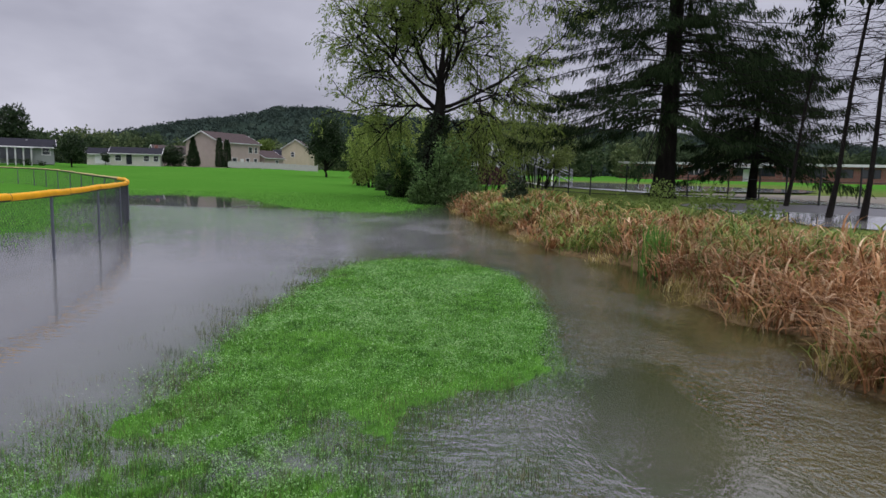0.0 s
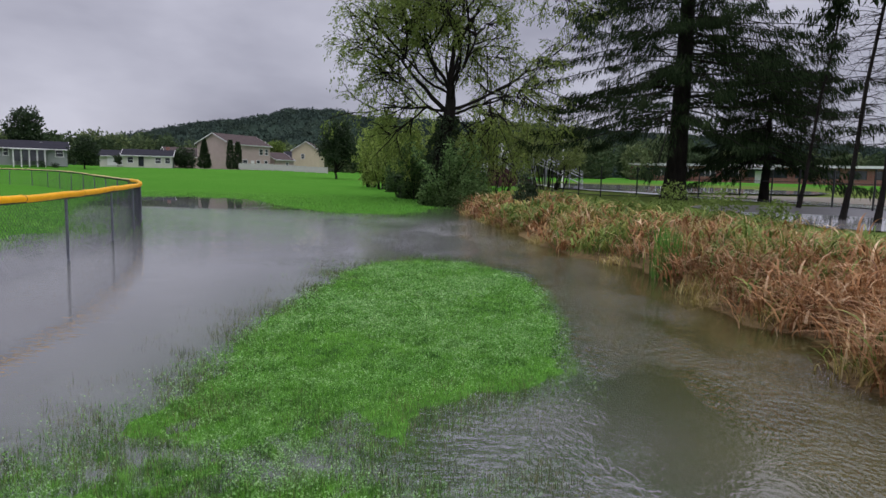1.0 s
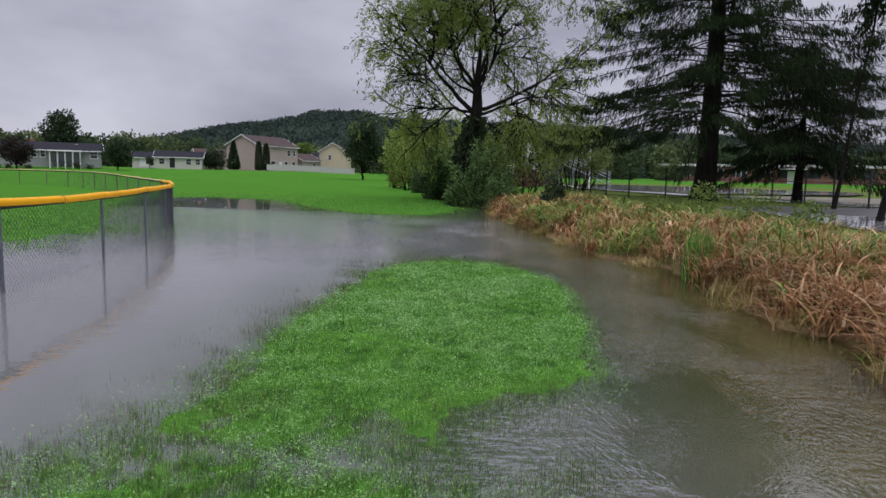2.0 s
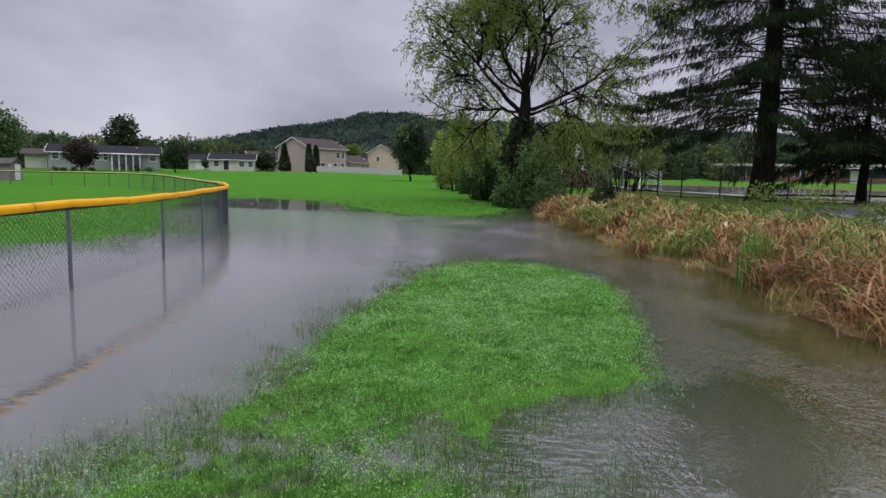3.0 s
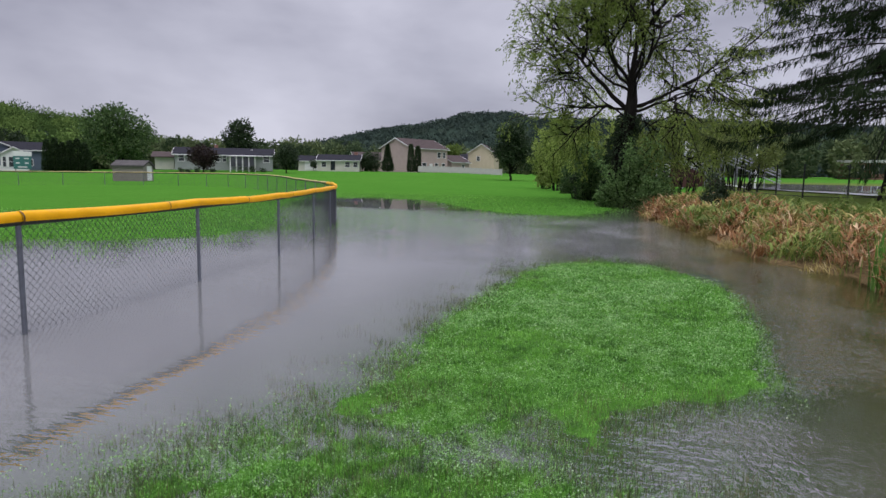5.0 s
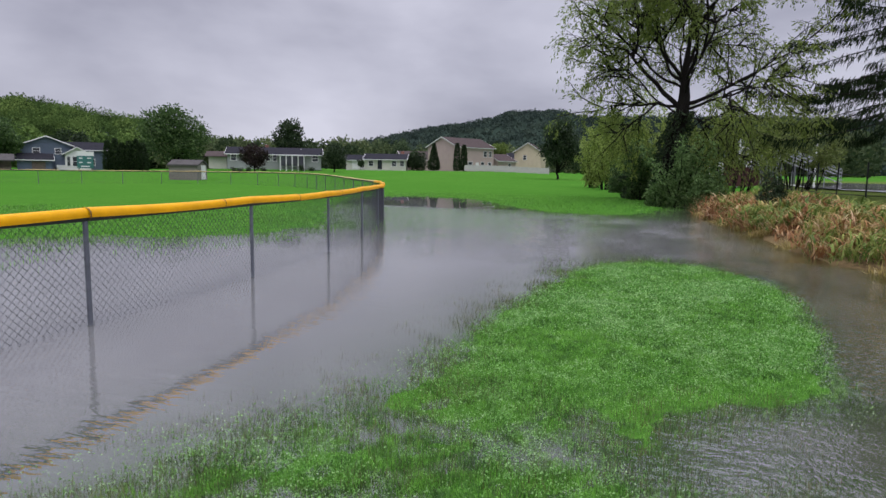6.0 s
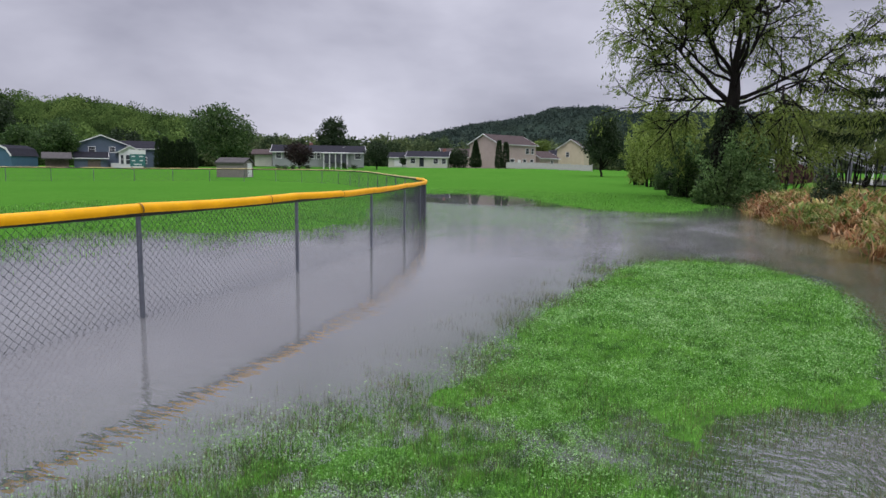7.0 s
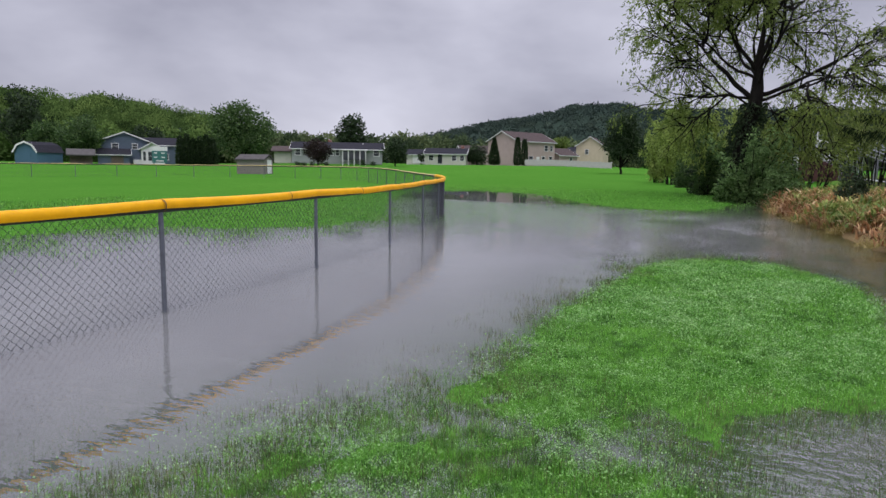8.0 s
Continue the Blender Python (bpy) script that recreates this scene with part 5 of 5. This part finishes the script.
make_flood("pavement", "pale wet concrete path along the track", -4.2, -20, [(-4.2, 76), (-9, 56.5), (-17, 47.5), (-20, 47)], [(-4.2, 82), (-9, 59.5), (-17, 49.5), (-20, 48.5)], M_PATH, 0.10, 94, "path")

# ---------------------------------------------------------------- waterside reeds and meadow grass
def blades(name, base, tall, width, heading, droop, segs, mat, rng, curl=0.0):
    """Arching ribbons: base (n, 3), height, heading angle and how far each one bows over."""
    n = len(base)
    t = np.linspace(0, 1, segs + 1)
    hx, hy = np.cos(heading), np.sin(heading)
    bow = droop[:, None] * t[None] ** 2 * tall[:, None]
    z = tall[:, None] * (t[None] - 0.45 * np.minimum(droop, 1.6)[:, None] * t[None] ** 2.6)
    px, py = base[:, :1] + hx[:, None] * bow, base[:, 1:2] + hy[:, None] * bow
    pz = base[:, 2:3] + z
    tw = heading[:, None] + math.pi / 2 + curl * t[None] * rng.normal(0, 1, (n, 1))
    wd = width[:, None] * (1 - t[None] ** 1.8 * 0.96) * 0.5
    L = np.stack([px - np.cos(tw) * wd, py - np.sin(tw) * wd, pz], -1)
    R = np.stack([px + np.cos(tw) * wd, py + np.sin(tw) * wd, pz], -1)
    v = np.stack([L, R], 2).reshape(-1, 3)
    k = (segs + 1) * 2
    f0 = np.arange(segs) * 2
    f = np.stack([f0, f0 + 1, f0 + 3, f0 + 2], 1)[None] + (np.arange(n) * k)[:, None, None]
    return mesh_arrays(name, v, f.reshape(-1, 4), mat)


def clumpy(rng, n, x0, x1, y0, y1, test, clump=0.16, per=12):
    """Base points in tufts where test(x, y) allows."""
    m = n // per * 3
    cx, cy = rng.uniform(x0, x1, m), rng.uniform(y0, y1, m)
    ok = test(cx, cy) > rng.random(m)
    cx, cy = cx[ok], cy[ok]
    k = rng.integers(0, len(cx), n)
    x, y = cx[k] + rng.normal(0, clump, n), cy[k] + rng.normal(0, clump, n)
    return x, y, k


def reed_mat(name, stops, share=0.3):
    m = Mat(name, 0.7, 0, 0.3)
    c = m.ramp(m.island(), *stops)
    c = m.mix(m.span(m.noise(0.55, 3), 0.42, 0.64, 0, 0.55), c, stops[0][1])
    m.color(c).leafy(share)
    return m.m


M_RUST = reed_mat("rust_reed", ((0.0, (0.12, 0.052, 0.020)), (0.4, (0.36, 0.175, 0.07)), (0.75, (0.52, 0.31, 0.145)), (1.0, (0.70, 0.54, 0.34))))
M_STRAW = reed_mat("straw_grass", ((0.0, (0.16, 0.12, 0.03)), (0.4, (0.30, 0.24, 0.065)), (0.8, (0.45, 0.36, 0.14)), (1.0, (0.6, 0.5, 0.28))))
M_SEDGE = reed_mat("green_sedge", ((0.0, (0.06, 0.11, 0.018)), (0.5, (0.15, 0.22, 0.04)), (1.0, (0.31, 0.35, 0.09))))
M_IRIS = reed_mat("iris_leaf", ((0.0, (0.05, 0.13, 0.02)), (0.6, (0.095, 0.24, 0.032)), (1.0, (0.17, 0.33, 0.06))))


def stand(x, y):
    """How tall the growth stands, by place along the bank."""
    return np.interp(y, [9, 15], [1.0, 0.82]) * 0.88 + 0.22 * np.sin(1.3 * x + 0.8 * np.sin(y)) * np.sin(0.95 * y + 0.6) + 0.14 * np.sin(2.9 * y + 1.7 * x)


def make_reeds(name, label, n, seed, mat, test, tall, width, droop, x0=0.2, x1=14, y0=2.5, y1=33, clump=0.16):
    rng = np.random.default_rng(seed)
    x, y, k = clumpy(rng, n, x0, x1, y0, y1, test, clump)
    z = lie(x, y)
    face = rng.uniform(0, 2 * math.pi, k.max() + 1)
    hd = face[k] + rng.normal(0, 0.9, n)
    lean = np.where(rng.random(n) < 0.28, math.pi + rng.normal(0, 0.7, n), hd)
    size = rng.uniform(0.75, 1.15, k.max() + 1)[k] * stand(x, y)
    far = np.clip(np.hypot(x, y) / 14, 0.8, 1.7)
    me = blades(name, np.stack([x, y, np.maximum(z, -0.1) - 0.03], 1), tall * size * rng.uniform(0.55, 1.2, n), width * far * rng.uniform(0.6, 1.3, n),
                lean, np.minimum(np.abs(rng.normal(droop, 0.35, n)), 1.25), 5, mat, rng, 0.9)
    return tagged(new(name, me), label, "reeds", kind="stuff")


def edge(lo, hi, soft=0.3):
    def test(x, y):
        s = inside(BANK, x, y)
        return np.clip((s - lo) / soft, 0, 1) * np.clip((hi - s) / soft, 0, 1)
    return test


def patchy(test, seed, share, near=None):
    """Thins a growth to patches; near gives (y, share) pairs along the bank."""
    def out(x, y):
        p = 0.5 + 0.5 * np.sin(x * 1.3 + seed) * np.sin(y * 0.9 + seed * 2.1 + 0.7 * np.sin(x * 2))
        q = np.clip((p - (1 - share)) * 4, 0, 1)
        if near:
            q = q * np.interp(y, *zip(*near))
        return test(x, y) * q
    return out


make_reeds("reeds", "dead rust-brown reeds arching over the water's edge", 17000, 101, M_RUST, patchy(edge(-0.05, 3.6, 0.5), 1.0, 0.95, [(3, 1), (7.5, 1), (9.5, 0.5), (12, 0.2), (20, 0.2), (26, 0.5)]), 0.80, 0.036, 0.95)
make_reeds("straw_grass", "bleached straw-coloured grass along the bank", 7000, 102, M_STRAW, patchy(edge(0.2, 4.5, 0.5), 2.3, 0.75, [(3, 0.35), (9, 0.6), (12, 0.7), (30, 0.7)]), 0.75, 0.019, 0.8)
make_reeds("green_sedge", "rank green sedge among the dead reeds", 13000, 103, M_SEDGE, patchy(edge(0.0, 5.0, 0.5), 4.1, 0.6, [(3, 0.5), (9, 0.6), (12, 1), (30, 1)]), 0.62, 0.021, 0.7)
make_reeds("bank_grass", "long rough green grass behind the reeds", 14000, 104, M_SEDGE, patchy(edge(3.0, 6.2, 1.0), 0.6, 0.95), 0.34, 0.014, 0.6, 3, 14, 4, 34, 0.3)
make_reeds("reeds", "trailing tan reed stems dipping into the channel", 2500, 105, M_STRAW, edge(-0.12, 0.4, 0.2), 0.42, 0.016, 0.9, 0.2, 6, 3, 28)



def make_reed_tops(n, seed, mat, test, name, label, tall=0.36, wide=0.036):
    """The upper leaves of the reeds, bowing over in all directions."""
    rng = np.random.default_rng(seed)
    x, y, k = clumpy(rng, n, 0.2, 12, 2.5, 30, test, 0.14, 9)
    z = np.maximum(lie(x, y), 0) + rng.uniform(0.12, 0.60, n) * rng.uniform(0.6, 1.1, k.max() + 1)[k] * stand(x, y)
    far = np.clip(np.hypot(x, y) / 12, 0.8, 1.7)
    me = blades(name, np.stack([x, y, z], 1), tall * rng.uniform(0.6, 1.3, n), wide * far * rng.uniform(0.6, 1.25, n), rng.uniform(0, 6.283, n), rng.uniform(0.7, 2.0, n), 5, mat, rng, 1.2)
    return tagged(new(name, me), label, "reeds", kind="stuff")


make_reed_tops(9000, 111, M_RUST, patchy(edge(-0.1, 3.6, 0.5), 1.0, 0.95, [(3, 1), (8, 1), (12, 0.4), (30, 0.3)]), "reed_leaves", "curled rust-brown leaves of the dead reeds")
make_reed_tops(3500, 112, M_STRAW, patchy(edge(0.1, 4.0, 0.5), 2.3, 0.8, [(3, 0.4), (9, 0.8), (30, 1)]), "reed_leaves", "curled straw-coloured reed leaves")
make_reed_tops(10000, 113, M_SEDGE, patchy(edge(0.0, 4.0, 0.5), 4.1, 0.75, [(3, 0.5), (9, 0.8), (30, 1)]), "sedge_leaves", "bowed green sedge leaves")


def make_iris(at, seed):
    rng = np.random.default_rng(seed)
    t = thing("iris_clump", "upright bright green sword-leaved clump in the reeds", "plant", at=at)
    n = 150
    b = np.stack([rng.normal(0, 0.17, n), rng.normal(0, 0.2, n), np.full(n, -0.1)], 1)
    part("leaves", blades("leaves", b, rng.uniform(0.6, 1.05, n), rng.uniform(0.025, 0.04, n), rng.uniform(0, 6.28, n), np.abs(rng.normal(0.12, 0.12, n)), 4, M_IRIS, rng), M_IRIS, t)


make_iris((3.78, 11.0, 0.08), 5)
for az_, d_, h_, seed_ in ((-22.6, 16.5, 1.25, 301), (-18.6, 19.5, 1.3, 302), (-15.2, 17.5, 0.95, 303), (-26.5, 15.5, 1.0, 304)):
    make_round_tree("sapling", "small yellow-green sapling growing among the reeds", on_land(az_, d_), h_, h_ * 0.95, M_LEAF_LIGHT, 900, 0.085, seed_, 0.05, 0.015, 9, "saplings on the bank", category="shrub")


# ---------------------------------------------------------------- wet lawn on the spit of land
def grass_mat(name, stops, rough, share):
    m = Mat(name, rough, 0, 0.5)
    c = m.ramp(m.island(), *stops)
    c = m.mix(m.span(m.noise(1.6, 4), 0.42, 0.62, 0, 0.5), c, stops[-1][1])
    c = m.mix(m.span(m.noise(7.5, 4, 0.65), 0.47, 0.60, 0, 0.65), c, stops[0][1])
    m.color(c).leafy(share)
    return m.m


M_BLADE = grass_mat("grass_blade", ((0.0, (0.026, 0.085, 0.012)), (0.45, (0.098, 0.295, 0.028)), (1.0, (0.23, 0.50, 0.075))), 0.5, 0.4)
M_SODDEN = grass_mat("sodden_blade", ((0.0, (0.035, 0.07, 0.016)), (0.6, (0.075, 0.125, 0.03)), (1.0, (0.17, 0.17, 0.06))), 0.4, 0.25)
# clover's pale end carries the wet grass's glints as leaf colour
M_CLOVER = grass_mat("clover_leaf", ((0.0, (0.08, 0.24, 0.025)), (0.7, (0.18, 0.40, 0.075)), (1.0, (0.34, 0.52, 0.22))), 0.5, 0.35)


def scatter(rng, n, x0, x1, y0, y1, keep):
    """Points thinning with distance, kept where keep(x, y, z) allows."""
    xs, ys, zs, left = [], [], [], n
    while left > 0:
        m = left * 2 + 2000
        y = y0 * (y1 / y0) ** rng.random(m)
        x = rng.uniform(x0, x1, m)
        z = lie(x, y)
        ok = keep(x, y, z) > rng.random(m)
        xs.append(x[ok][:left]), ys.append(y[ok][:left]), zs.append(z[ok][:left])
        left -= len(xs[-1])
    return np.concatenate(xs), np.concatenate(ys), np.concatenate(zs)


def make_turf(name, label, n, seed, mat, box_, keep, tall, width, lean, sink=0.01, segs=1):
    rng = np.random.default_rng(seed)
    x, y, z = scatter(rng, n, *box_, keep)
    far = np.maximum(1, np.hypot(x, y) / 4.5)
    tuft = 0.62 + 0.55 * np.clip(0.5 + 0.5 * np.sin(13 * x + 3 * np.sin(5.1 * y)) * np.sin(11 * y + 3 * np.sin(6.3 * x)) + 0.3 * np.sin(29 * x + 2 * y) * np.sin(27 * y), 0, 1.2)
    me = blades(name, np.stack([x, y, z - sink], 1), tall * tuft * rng.uniform(0.5, 1.3, n), width * far * rng.uniform(0.7, 1.3, n),
                rng.uniform(0, 6.283, n), np.abs(rng.normal(0, lean, n)), segs, mat, rng)
    return tagged(new(name, me), label, "grass", kind="stuff")


def ashore(x, y):
    """How thick the turf stands: full within the spit, thinning slowly where the near end runs under water."""
    s = inside(ISLAND, x, y)
    soft = np.interp(y, [4.6, 6.0], [1.7, 0.5])
    return np.clip((s + np.interp(y, [4.6, 6.0], [0.8, 0.30])) / soft, 0, 1) ** 1.6 * np.interp(y, [2.0, 4.2, 5.2], [0.75, 0.75, 1.0])


SPIT = (-4.8, 2.4, 1.5, 13.2)


def thin_spots(x, y):
    return 0.5 + 0.5 * np.sin(2.3 * x + 1.1 * np.sin(1.9 * y)) * np.sin(2.7 * y + 1.3 * np.sin(2.2 * x + 2))


make_turf("lawn_grass", "short wet bright green grass on the spit", 250000, 201, M_BLADE, SPIT, lambda x, y, z: ashore(x, y) * (0.30 + 0.70 * thin_spots(x, y)) * (0.2 + 0.8 * thin_spots(5.3 * x, 4.7 * y)), 0.055, 0.0058, 0.75)
make_turf("sodden_grass", "drowned dark grass tips poking through the flood", 38000, 202, M_SODDEN, SPIT,
          lambda x, y, z: np.clip((z + 0.052) / 0.05, 0, 1) ** 1.6 * (z < 0.012) * (x < 0.9 - 0.02 * y) * np.clip(thin_spots(x * 1.7, y * 1.7) * 1.8 - 0.35, 0.05, 1), 0.075, 0.0042, 0.4)
make_turf("shore_grass", "grass along the far shore of the flood", 42000, 203, M_BLADE, (-20, 0, 10, 42), lambda x, y, z: np.clip((z + 0.05) / 0.06, 0, 1) * np.clip((0.16 - z) / 0.1, 0, 1), 0.085, 0.004, 0.5)
make_turf("drowned_lawn", "sparse grass standing in shallow flood inside the fence", 26000, 204, M_BLADE, (-24, -8.6, 4, 18), lambda x, y, z: np.clip((z + 0.11) / 0.10, 0, 1) ** 1.5 * np.clip(thin_spots(x * 0.6, y * 0.8) * 1.6 - 0.2, 0, 1), 0.12, 0.005, 0.4)
rng_c = np.random.default_rng(205)
cx_, cy_, cz_ = scatter(rng_c, 60000, *SPIT, lambda x, y, z: ashore(x, y) * np.clip(thin_spots(x * 0.8 + 3, y * 0.7 + 1) * 1.7 - 0.35, 0.08, 1) * (0.15 + 0.85 * thin_spots(4.1 * x + 1, 4.6 * y)))
near_ = np.clip(np.hypot(cx_, cy_) / 5, 0.9, 1.7)
cpos = np.stack([cx_, cy_, np.maximum(cz_, 0) + rng_c.uniform(0.015, 0.055, len(cx_))], 1)
cdir = np.stack([*(rng_c.normal(0, 1, (2, len(cx_)))), rng_c.normal(0.15, 0.25, len(cx_))], 1)
clover = leaf_mesh("clover", cpos, cdir, 0.0135 * near_, 0.012 * near_, M_CLOVER, rng_c, 0.1)
tagged(new("clover", clover), "clover leaves scattered through the grass, wet glints put into their pale colour", "clover", kind="stuff")
